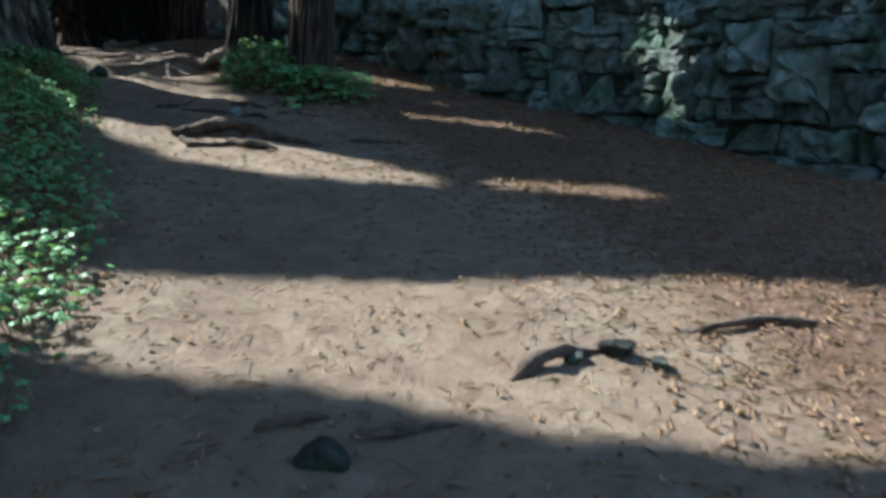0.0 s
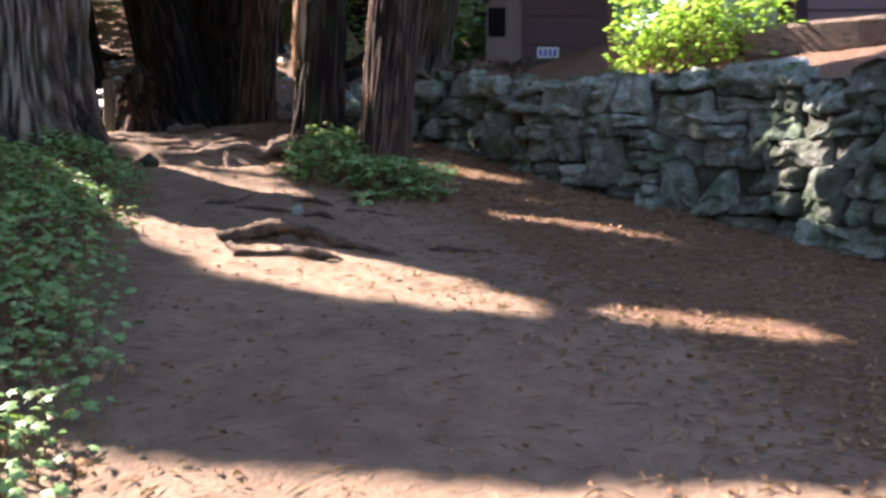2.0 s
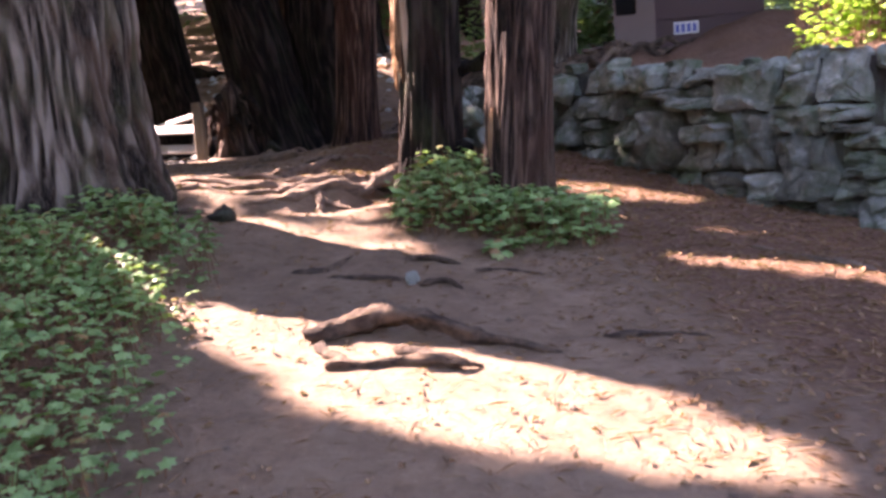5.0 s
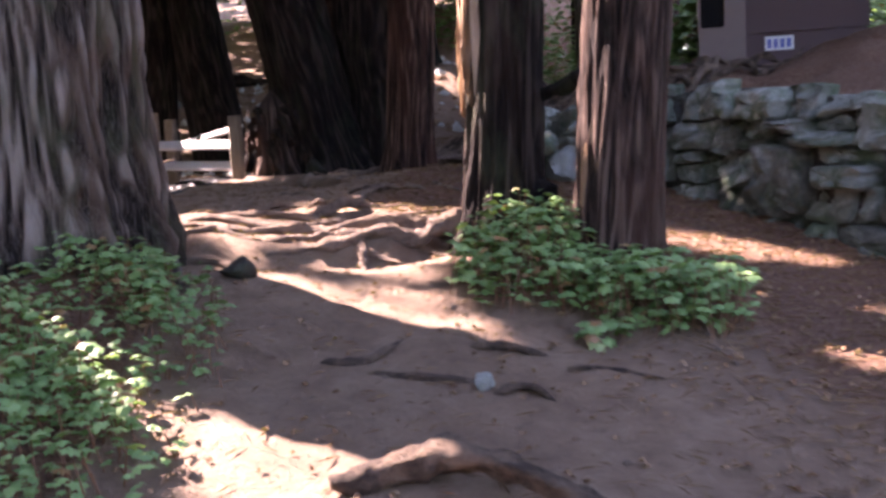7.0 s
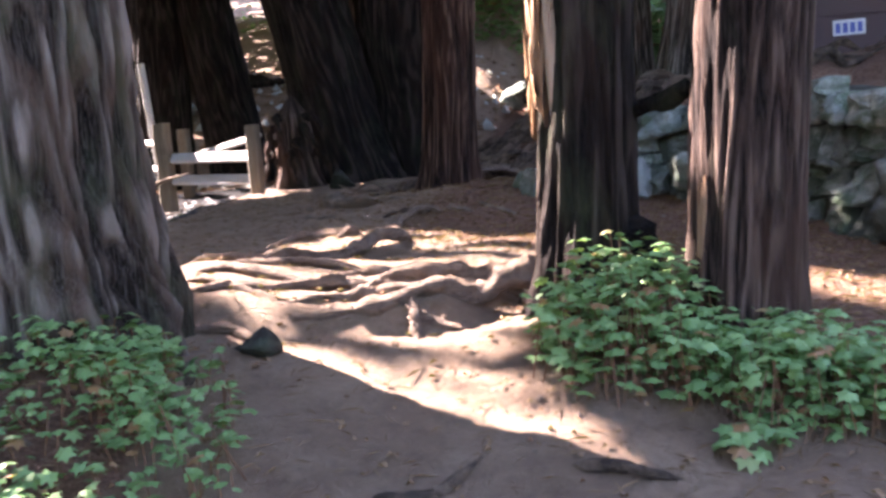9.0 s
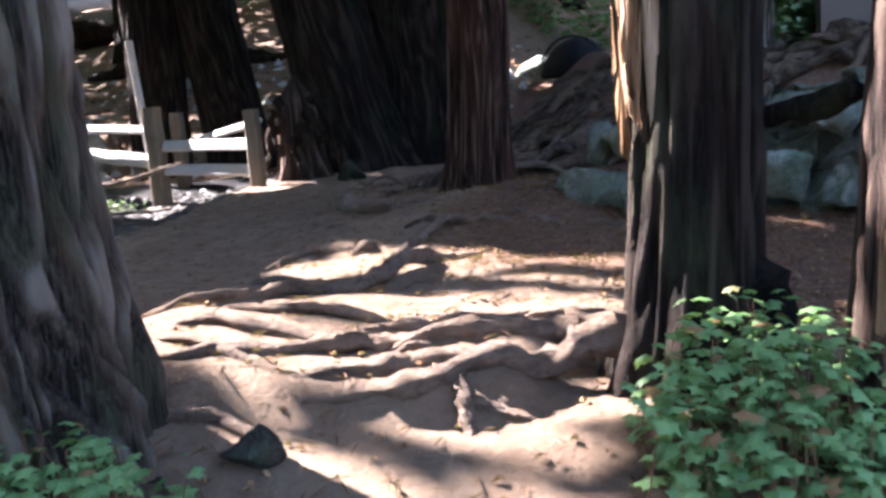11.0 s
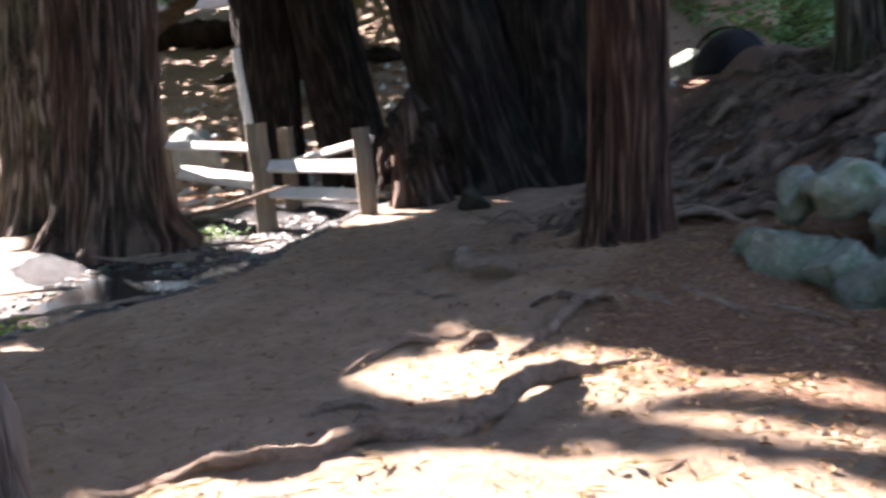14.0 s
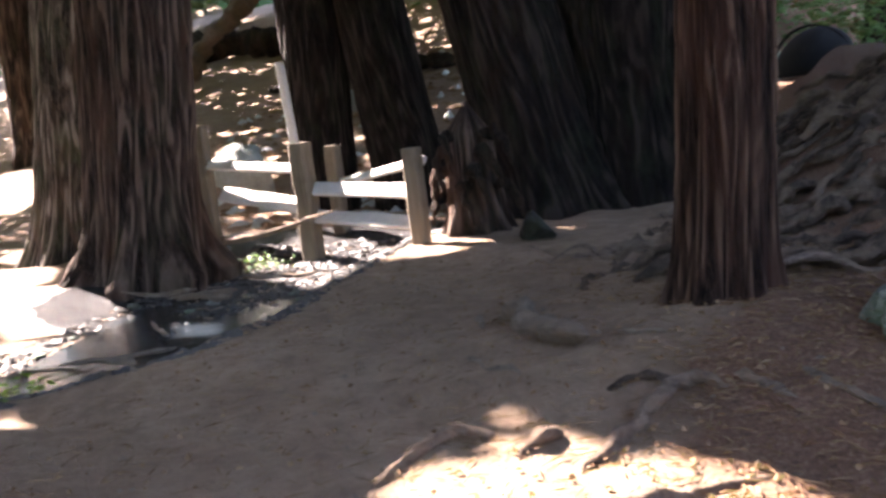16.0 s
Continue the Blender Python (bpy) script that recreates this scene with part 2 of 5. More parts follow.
# the foot of the stone wall, from near the walker's side round to the tall bank behind the trees
WALL = [(6.5, 3.5), (4.9, 5.5), (3.45, 7.3), (2.55, 8.5), (1.95, 9.5), (1.35, 10.1), (0.7, 10.45), (0.2, 11.05), (-0.4, 11.9), (-0.85, 12.8), (-1.5, 13.45), (-2.3, 13.75)]
BANK = WALL + [(-2.75, 14.9), (-3.4, 16.6), (-4.3, 18.4), (-4.9, 21.0), (-5.5, 26.0), (-6.0, 60.0)]


def beyond(x, y, line=BANK):
    """Metres by which a place lies behind the line (minus: before it)."""
    x, y = np.asarray(x, float), np.asarray(y, float)
    best, sign = np.full(x.shape, 1e9), np.ones(x.shape)
    for (ax, ay), (bx, by) in zip(line[:-1], line[1:]):
        dx, dy = bx - ax, by - ay
        u = np.clip(((x - ax) * dx + (y - ay) * dy) / (dx * dx + dy * dy), 0, 1)
        d = np.hypot(x - ax - u * dx, y - ay - u * dy)
        s = np.sign((x - ax) * -dy + (y - ay) * dx) * -1
        near = d < best
        best, sign = np.where(near, d, best), np.where(near, s, sign)
    return best * sign


STREAM = [(-7.6, 10.0), (-7.4, 12.9), (-6.75, 13.4), (-6.7, 14.6), (-6.9, 15.8), (-7.1, 16.7), (-7.2, 19.0)]


def stream_in(x, y):
    """Metres from the stream's near edge into its bed."""
    e = np.interp(np.asarray(y, float), [p[1] for p in STREAM], [p[0] for p in STREAM])
    return e - np.asarray(x, float)


def plant_edge(y):
    return np.interp(np.asarray(y, float), [0, 3.6, 4.6, 5.9, 7.0, 8.5, 9.6], [-1.35, -1.5, -1.7, -2.15, -2.6, -3.05, -3.7])


def height(x, y):
    """The ground's height."""
    x, y = np.asarray(x, float), np.asarray(y, float)
    z = -0.08 + 0.125 * np.clip(y, -14, 13.4) + 0.03 * np.clip(y - 13.4, 0, 3.6)
    z = z - 0.08 * step(5, 9, y) * (1 - step(10.5, 13, y)) * (np.clip(x, -7, 4) + 1.1)
    z = z + 0.2 * np.exp(-((x + 3.3) ** 2 + (y - 14.1) ** 2) / 1.5)
    z = z + 0.14 * np.exp(-((x + 1.75) ** 2 / 0.7 + (y - 10.15) ** 2 / 0.5))
    z = z + 0.16 * step(0.0, 0.7, plant_edge(y) - x) * (1 - step(9.2, 10.2, y)) * step(-2, 2, y)
    z = z + 0.10 * np.exp(-((x + 3.9) ** 2 + (y - 9.1) ** 2) / 1.1)
    # steps held by roots beside the split-bark trunk
    front = 9.98 + 0.10 * np.sin(2.3 * x) + 0.015 * np.sin(7.1 * x + 1)
    z = z + 0.12 * (step(-0.07, 0.08, y - front) - step(0.2, 1.6, y - front)) * step(-4.6, -4.1, x) * (1 - step(-2.7, -2.45, x))
    for lip, rise, long, lo, hi in ((10.38 + 0.06 * np.sin(3 * x), 0.045, 0.5, -4.4, -2.5), (11.02 + 0.37 * (x + 3.8) + 0.04 * np.sin(6 * x), 0.04, 0.5, -4.5, -2.7), (11.62 + 0.6 * (x + 3.85), 0.035, 0.45, -4.4, -3.35)):
        z = z + rise * (step(-0.05, 0.06, y - lip) - step(0.08, long, y - lip)) * step(lo - 0.1, lo + 0.1, x) * (1 - step(hi - 0.1, hi + 0.1, x))
    # the stream's bed and the slope behind the fence
    d = stream_in(x, y)
    z = z - 0.24 * step(-0.1, 0.5, d) * (1 - step(1.9, 3.2, d)) * step(9, 12.5, y) * (1 - step(17.3, 18.4, y))
    z = z + 0.26 * np.clip(y - 20.5, 0, 60) * (1 - step(-7, -4, x)) * step(20, 23, y)
    # the terrace behind the wall, and the bank that carries it on
    b = beyond(x, y)
    gentle = step(13.3, 14.6, y)
    rise = np.where(gentle > 0.5, step(-0.5, 1.5, b), step(0.10, 0.22, b))
    far = step(13.8, 17.5, y) * (1 - step(-0.8, 1.5, x))
    top = 2.12 + 0.38 * far + 0.55 * far * step(19.5, 25, y) + 0.26 * (1 - 0.85 * far) * np.clip(b - 0.3, 0, 3.4) + 0.03 * np.clip(b - 3.7, 0, 40)
    lump = np.sin(3.1 * x + 1.7 * y) * np.sin(2.3 * y - 1.1 * x) + 0.6 * np.sin(7.3 * x + 3.1 * y) * np.sin(6.1 * y - 2.2 * x)
    top = top + 0.08 * lump * gentle * step(-0.3, 0.5, b) * (1 - step(3, 5, b))
    z = z * (1 - rise) + np.maximum(top, z) * rise
    return z


def rough(x, y, z=0.0):
    p = Vector((x, y, z))
    return 0.035 * noise.noise(p * 1.3) + 0.018 * noise.noise(p * 4.1) + 0.010 * noise.noise(p * 9.0)


def floor_at(x, y):
    return float(height(x, y)) + rough(x, y)


# ---------------------------------------------------------------- ground
def axis(lo, fine_lo, fine_hi, hi, fine):
    out = list(np.arange(fine_lo, fine_hi, fine))
    a, s = fine_lo, fine
    while a > lo:
        s *= 1.28
        a -= s
        out.insert(0, a)
    a, s = out[-1], fine
    while a < hi:
        s *= 1.28
        a += s
        out.append(a)
    return np.array(out)


def build_ground():
    xs, ys = axis(-600, -11.0, 4.2, 600, 0.052), axis(-600, 1.2, 19.2, 600, 0.052)
    gx, gy = np.meshgrid(xs, ys)
    gz = height(gx, gy)
    near = (np.abs(gx) < 20) & (np.abs(gy - 8) < 25)
    verts = []
    for x, y, z, k in zip(gx.ravel(), gy.ravel(), gz.ravel(), near.ravel()):
        verts.append((x, y, z + (rough(x, y) if k else 0)))
    w = len(xs)
    idx = np.arange(len(xs) * len(ys)).reshape(len(ys), w)
    faces = np.stack([idx[:-1, :-1], idx[:-1, 1:], idx[1:, 1:], idx[1:, :-1]], -1).reshape(-1, 4)
    me = mesh_of("ground", verts, faces.tolist(), DIRT)
    path_x = np.interp(gy, [0, 5, 9, 12, 16], [0.2, -0.6, -2.2, -3.7, -5.0])
    duff = step(0.9, 2.4, gx - path_x) + step(0.0, 0.5, plant_edge(gy) - gx) * (1 - step(9, 10, gy)) + 0.7 * step(-0.3, 0.3, beyond(gx, gy))
    duff = duff + 0.3 * step(18.5, 21, gy)
    wet = step(0.05, 0.3, stream_in(gx, gy)) * (1 - step(2.4, 3.4, stream_in(gx, gy))) * step(10, 12.5, gy) * (1 - step(18.0, 18.9, gy)) * 1.3
    wet = wet * np.maximum(step(-8.5, -7.9, gx), step(14.2, 15.2, gy))
    duff = duff + 0.8 * np.exp(-((gx + 2.9) ** 2 + (gy - 13.2) ** 2) / 0.9)
    duff = duff + 0.75 * step(-3.75, -3.0, gx) * step(11.7, 12.6, gy) * (1 - step(14, 15, gy))
    for name, val in (("duff", duff), ("wet", wet)):
        a = me.attributes.new(name, "FLOAT", "POINT")
        a.data.foreach_set("value", np.clip(val, 0, 1).ravel().astype(np.float32))
    return tagged(new("ground", me), "packed brown forest dirt with reddish needle litter", "ground", kind="structure")


build_ground()
sheet = [(-8.1, 13.2, 0), (-7.3, 13.0, 0), (-6.6, 13.4, 0), (-6.6, 15.0, 0), (-6.9, 17.9, 0), (-9.4, 17.9, 0), (-8.9, 15.2, 0)]
water = new("water", mesh_of("water", [(x, y, 1.43) for x, y, _ in sheet], [range(7)], WATER))
tagged(water, "shallow dark stream water glinting over mud", "water", kind="structure")


# ---------------------------------------------------------------- trees
def bark_ridge(a, h, count, twist, seed):
    """Height of the furrowed bark at an angle and a height: long ridges that wander, cross, join and break."""
    c, d = math.cos(a), math.sin(a)
    w = 2.2 * noise.noise(Vector((c * 1.6, d * 1.6, h * 0.6 + seed))) + 0.9 * noise.noise(Vector((c * 5, d * 5, h * 1.5 + seed)))
    u = count * a / (2 * math.pi) + w * 1.3
    f1 = abs(((u + twist * h * 3) % 1.0) * 2 - 1)
    f2 = abs(((u * 0.77 - twist * h * 2 + 0.3) % 1.0) * 2 - 1)
    k = count / 6.5
    fine = 0.5 - abs(noise.noise(Vector((c * k, d * k, h * 1.2 + seed)))) * 1.6
    finer = noise.noise(Vector((c * k * 2.6, d * k * 2.6, h * 2.6 + seed)))
    return 0.42 * (1 - f1 ** 1.5) + 0.30 * (1 - f2 ** 1.5) + 0.55 * fine + 0.22 * finer - 0.35


def trunk_mesh(name, x, y, r0, r1, tall, lean, flare, mat, around=0, rows=130, ridge=0.035, seed=0, sink=0.35, flutes=7, twist=0.25, pitch=0.065):
    z0 = floor_at(x, y) - sink
    count = max(9, round(2 * math.pi * r0 / pitch))
    around = around or count * 6
    verts, faces, crest = [], [], []
    rng = random.Random(seed)
    ph = [rng.uniform(0, 6.28) for _ in range(4)]
    for j in range(rows + 1):
        u = j / rows
        h = tall * (0.22 * u + 0.78 * u ** 3.2)
        r = r0 + (r1 - r0) * min(1, h / tall)
        f = flare * math.exp(-max(0, h - sink) / (0.45 * r0 + 0.12))
        for i in range(around):
            a = 2 * math.pi * i / around
            flute = 0.5 + 0.5 * math.sin(flutes * a + ph[0] + 0.5 * math.sin(2 * a + ph[1]))
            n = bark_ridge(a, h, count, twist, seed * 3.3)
            # ridge height, from which the bark colour takes its painted furrow shade
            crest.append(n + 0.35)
            lump = noise.noise(Vector((math.cos(a) * 1.7, math.sin(a) * 1.7, h * 0.8 + seed * 7.3)))
            rr = r * (1 + 0.05 * math.sin(2 * a + ph[2]) + 0.07 * lump) + f * (0.3 + 1.0 * flute) + ridge * n
            bx = lean[0] * h + 0.02 * math.sin(h * 0.8 + ph[1])
            by = lean[1] * h
            verts.append((x + bx + rr * math.cos(a), y + by + rr * math.sin(a), z0 + h))
    for j in range(rows):
        for i in range(around):
            k = (i + 1) % around
            faces.append((j * around + i, j * around + k, (j + 1) * around + k, (j + 1) * around + i))
    verts.append((x + lean[0] * tall, y + lean[1] * tall, z0 + tall + 0.3))
    crest.append(0.5)
    for i in range(around):
        faces.append((rows * around + i, rows * around + (i + 1) % around, len(verts) - 1))
    me = mesh_of(name, verts, faces, mat)
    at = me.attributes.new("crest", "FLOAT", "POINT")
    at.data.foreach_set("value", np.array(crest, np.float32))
    return me


TREES = []


def tree(x, y, r0, r1, mat, label, lean=(0, 0), flare=0.12, tall=15.0, **more):
    t = thing("redwood_tree", label, "tree", "redwood trees", at=(x, y, floor_at(x, y)))
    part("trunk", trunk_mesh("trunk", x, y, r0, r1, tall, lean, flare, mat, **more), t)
    TREES.append((x + lean[0] * 9, y, t))
    return t


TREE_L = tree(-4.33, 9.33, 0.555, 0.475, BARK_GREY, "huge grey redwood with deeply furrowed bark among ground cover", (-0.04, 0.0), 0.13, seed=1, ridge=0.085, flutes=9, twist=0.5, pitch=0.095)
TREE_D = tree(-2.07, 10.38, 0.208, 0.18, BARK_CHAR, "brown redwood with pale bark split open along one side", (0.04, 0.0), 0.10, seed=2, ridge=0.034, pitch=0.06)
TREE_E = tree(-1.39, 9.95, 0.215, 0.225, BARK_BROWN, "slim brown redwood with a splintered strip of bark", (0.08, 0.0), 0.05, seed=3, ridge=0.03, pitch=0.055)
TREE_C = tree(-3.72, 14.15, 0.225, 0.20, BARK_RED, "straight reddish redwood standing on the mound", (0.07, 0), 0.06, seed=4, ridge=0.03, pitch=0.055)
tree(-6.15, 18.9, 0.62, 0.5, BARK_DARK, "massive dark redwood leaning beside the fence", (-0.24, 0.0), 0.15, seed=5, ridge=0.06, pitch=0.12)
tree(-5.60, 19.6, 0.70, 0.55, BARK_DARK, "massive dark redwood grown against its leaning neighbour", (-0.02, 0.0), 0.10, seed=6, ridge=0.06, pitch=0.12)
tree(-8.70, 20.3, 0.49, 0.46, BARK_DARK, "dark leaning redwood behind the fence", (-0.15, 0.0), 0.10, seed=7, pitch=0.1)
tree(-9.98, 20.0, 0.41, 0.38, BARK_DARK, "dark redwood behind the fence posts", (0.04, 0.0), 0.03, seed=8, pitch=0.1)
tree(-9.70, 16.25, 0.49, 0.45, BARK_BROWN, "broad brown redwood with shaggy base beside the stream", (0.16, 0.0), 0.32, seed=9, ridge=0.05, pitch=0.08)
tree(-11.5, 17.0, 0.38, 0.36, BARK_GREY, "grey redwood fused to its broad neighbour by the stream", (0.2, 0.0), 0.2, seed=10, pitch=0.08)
tree(-1.7, 17.6, 0.30, 0.22, BARK_GREY, "leaning grey trunk on the terrace", (0.16, 0.0), 0.10, seed=11, rows=60)
tree(-2.35, 20.5, 0.24, 0.2, BARK_GREY, "slim grey trunk behind the roots of the bank", (0.0, 0.0), 0.08, seed=12, rows=60)
for i, (x, y, r) in enumerate([(-13.5, 27, 0.45), (-17, 31, 0.6), (-11.2, 33, 0.5), (-7.8, 30, 0.55), (-3.6, 34, 0.5), (0.8, 31, 0.5), (4.5, 27, 0.45), (8.5, 22, 0.5), (-21, 25, 0.6), (-6.2, 38, 0.6), (-14.5, 40, 0.7), (-1.5, 42, 0.6),
                               (9, 8, 0.5), (-9, 3, 0.6), (-7, -3, 0.5), (3, -6, 0.5), (-13, 6.6, 0.6), (7, 14.5, 0.35), (-26, 33, 0.7), (-22, 28.5, 0.5)]):
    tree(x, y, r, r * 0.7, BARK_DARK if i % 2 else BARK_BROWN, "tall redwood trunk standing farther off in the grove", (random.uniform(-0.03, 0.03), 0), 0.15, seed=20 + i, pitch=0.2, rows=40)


# ---------------------------------------------------------------- unseen canopy, added with gaps placed so that the sun reaches chosen ground
def shift(x, y, z):
    """Where the sun's ray through a place meets the level z = 1.2."""
    k = (z - 1.2) / math.tan(radians(SUN_EL))
    return x + SUN_WAY.x * k, y + SUN_WAY.y * k


GAPS = []          # middle, way, half length, half width


def gap(x, y, half, wide, way=None, z=None):
    z = float(height(x, y)) if z is None else z
    way = (SUN_WAY.x, SUN_WAY.y) if way is None else way
    n = math.hypot(*way)
    GAPS.append((*shift(x, y, z), way[0] / n, way[1] / n, half, wide))


gap(-0.78, 3.96, 1.35, 0.48, (1, -0.07))
gap(1.3, 3.65, 1.9, 0.74, (1, -0.08))
gap(-2.4, 7.65, 0.6, 0.2, (0.87, -0.5))
gap(-1.4, 7.2, 1.05, 0.46, (0.87, -0.42))
gap(-0.55, 6.7, 0.5, 0.22, (0.87, -0.42))
gap(0.85, 6.35, 0.55, 0.16)
gap(0.2, 9.1, 0.75, 0.13)
gap(-2.75, 9.38, 0.85, 0.06)
gap(-2.6, 9.8, 0.3, 0.05, (1, -0.1))
gap(-2.3, 8.1, 0.45, 0.09)
gap(-3.5, 10.22, 1.2, 0.21, (1, -0.05))
gap(-3.6, 10.8, 1.1, 0.17, (1, 0.2))
gap(-3.1, 11.2, 0.9, 0.15, (1, 0.25))
gap(-3.72, 12.2, 0.78, 0.31, (1, 0.0))
gap(-2.55, 12.2, 0.45, 0.05, (1, -0.1))
gap(-2.6, 11.8, 0.45, 0.04, (1, 0.05))
gap(-0.75, 11.1, 0.6, 0.18)
gap(-1.75, 4.3, 0.35, 0.3)
gap(-9.6, 14.95, 0.8, 0.55)
gap(-11.4, 15.6, 1.0, 0.8)
gap(-8.55, 13.95, 0.55, 0.26)
gap(-7.7, 14.8, 0.3, 0.10)
gap(-7.05, 12.5, 0.16, 0.06)
gap(-8.3, 17.45, 1.7, 0.85, z=2.2)
gap(-12, 17.5, 1.3, 0.7)
gap(-19.6, 23.0, 1.5, 1.0)
gap(2.14, 9.18, 0.34, 0.2, z=1.3)
gap(2.08, 9.28, 0.2, 0.13, z=1.75)
gap(1.65, 11.5, 1.5, 0.9, z=2.95)
gap(-5, 28, 2.0, 1.0)
gap(-12.2, 21.1, 0.8, 0.45, z=2.6)
for tx, ty, tz in ((-3.95, 14.24, 2.7), (-3.95, 14.24, 3.8), (-2.31, 10.44, 2.2), (-2.31, 10.44, 3.3)):
    gap(tx, ty, 0.9, 0.22, z=tz)
GAPS_A = np.array(GAPS)


def sunlit(px, py, pad):
    dx, dy = px - GAPS_A[:, 0], py - GAPS_A[:, 1]
    a = (dx * GAPS_A[:, 2] + dy * GAPS_A[:, 3]) / (GAPS_A[:, 4] + pad)
    b = (-dx * GAPS_A[:, 3] + dy * GAPS_A[:, 2]) / (GAPS_A[:, 5] + pad)
    return bool(np.any(a * a + b * b < 1))


# where the foliage is thinned to lighten the shade below: middle, half length, half width along the sun's way
THIN = [(*shift(x, y, float(height(x, y))), half, wide) for x, y, half, wide in ((-2.5, 9.66, 0.75, 0.3), (-9.9, 19.6, 3.0, 1.6))]


def thinned(px, py):
    for x, y, half, wide in THIN:
        a, b = (px - x) * SUN_WAY.x + (py - y) * SUN_WAY.y, (py - y) * SUN_WAY.x - (px - x) * SUN_WAY.y
        if (a / half) ** 2 + (b / wide) ** 2 < 1:
            return True
    return False


def build_canopy():
    rng = random.Random(5)
    crowns = [[] for _ in TREES]
    spots = np.array([(t[0], t[1]) for t in TREES])

    def tuft(px, py, s):
        z = rng.uniform(8.5, 11.0)
        k = (z - 1.2) / math.tan(radians(SUN_EL))
        x, y = px - SUN_WAY.x * k, py - SUN_WAY.y * k
        q = Euler((rng.uniform(-0.6, 0.6), rng.uniform(-0.6, 0.6), rng.uniform(0, 6.28))).to_matrix()
        near = int(np.argmin(np.hypot(spots[:, 0] - x, spots[:, 1] - y)))
        crowns[near] += [Vector((x, y, z)) + q @ Vector((cx * s, cy * s, 0)) for cx, cy in ((-1, -0.5), (0.2, -0.9), (1.1, 0.3), (-0.3, 0.9))]

    for _ in range(76000):
        px, py = rng.uniform(-25, 7), rng.uniform(-5, 41)
        s = rng.uniform(0.12, 0.40)
        if thinned(px, py):          # smaller tufts, so that some light sifts through here
            s *= 0.5
        elif px < -8.2 and py > 17.3:          # smaller tufts, so that the far slope below is brighter
            s *= 0.63
        if not sunlit(px, py, s * 0.9):
            tuft(px, py, s)
            continue
        for _ in range(9):          # finer sprays round the gaps
            qx, qy, s2 = px + rng.uniform(-s, s), py + rng.uniform(-s, s), s * 0.3
            if not sunlit(qx, qy, s2 * 0.9):
                tuft(qx, qy, s2)
    # extra unseen tufts that block stray sun spots on the ground
    for cx, cy in ((-1.5, 6.06), (-2.45, 6.1), (-6.1, 12.1), (-1.40, 5.36)):
        for _ in range(90):
            qx, qy = cx + rng.uniform(-0.5, 0.5), cy + rng.uniform(-0.5, 0.5)
            if not sunlit(qx, qy, 0.12):
                tuft(qx, qy, 0.16)
    for (_, _, t), vs in zip(TREES, crowns):
        if vs:
            me = mesh_of("crown", vs, [(k, k + 1, k + 2, k + 3) for k in range(0, len(vs), 4)], LEAF_HIGH, False)
            tagged(part("crown", me, t, "dense dark green needle foliage"), kind="stuff")


build_canopy()


def build_far_woods():
    """The grove goes on all round: a deep, ragged belt of foliage."""
    rng = random.Random(6)
    verts, faces = [], []
    for _ in range(15000):
        a, r = rng.uniform(0, 6.283), rng.uniform(48, 66)
        x, y = -3 + r * math.cos(a), 10 + r * math.sin(a)
        z = float(height(x, y)) + 17 * rng.random() ** 1.3
        s = rng.uniform(0.5, 1.3)
        q = Euler((rng.uniform(0.5, 2.2), rng.uniform(-0.6, 0.6), rng.uniform(0, 6.28))).to_matrix()
        k = len(verts)
        for cx, cy in ((-1, -0.5), (0.2, -0.9), (1.1, 0.3), (0.3, 1.0), (-0.6, 0.7)):
            verts.append(Vector((x, y, z)) + q @ Vector((cx * s, cy * s, 0.2 * cx * cy * s)))
        faces.append((k, k + 1, k + 2, k + 3, k + 4))
    ob = new("far_woods", mesh_of("far_woods", verts, faces, LEAF_HIGH, False))
    tagged(ob, "dark green redwood forest closing the distance", "woods", kind="stuff")


build_far_woods()


# ---------------------------------------------------------------- torn bark on two of the trunks
def bark_strip(parent, name, x, y, r, lean, a0, a1, h0, h1, mat, label, out=0.02, seed=0, taper=0.3):
    """A ragged, grooved strip of bare wood that follows a trunk from h0 to h1 above its foot."""
    z0 = floor_at(x, y)
    rng = random.Random(seed)
    n, m = 26, 44
    low = [h0 + (h1 - h0) * 0.28 * abs(noise.noise(Vector((i * 0.45, seed, 7)))) * 1.8 for i in range(n + 1)]
    top = [h1 - (h1 - h0) * taper * abs(noise.noise(Vector((i * 0.55, seed, 2)))) * 1.8 for i in range(n + 1)]
    verts, faces = [], []
    for j in range(m + 1):
        for i in range(n + 1):
            u = i / n
            edge = min(u, 1 - u) * 2
            h = low[i] + (top[i] - low[i]) * j / m
            wob = 0.10 * noise.noise(Vector((h * 1.7, seed, u)))
            a = radians(a0 + (a1 - a0) * u) + wob
            groove = 0.014 * noise.noise(Vector((u * 9, h * 0.9, seed))) + 0.008 * noise.noise(Vector((u * 24, h * 1.5, seed)))
            tip = min(1.0, 6 * j / m, 6 * (m - j) / m + 0.3)
            rr = r + out * min(1, edge * 3) * tip + groove * tip - 0.04 * (1 - min(1, edge * 5)) - 0.03 * (1 - tip)
            verts.append((x + lean[0] * (h + 0.35) + rr * math.cos(a), y + lean[1] * h + rr * math.sin(a), z0 + h))
    w = n + 1
    for j in range(m):
        for i in range(n):
            faces.append((j * w + i, j * w + i + 1, (j + 1) * w + i + 1, (j + 1) * w + i))
    me = mesh_of(name, verts, faces, mat)
    ob = part(name, me, parent, label)
    mod = ob.modifiers.new("thick", "SOLIDIFY")
    mod.thickness = 0.03
    return ob


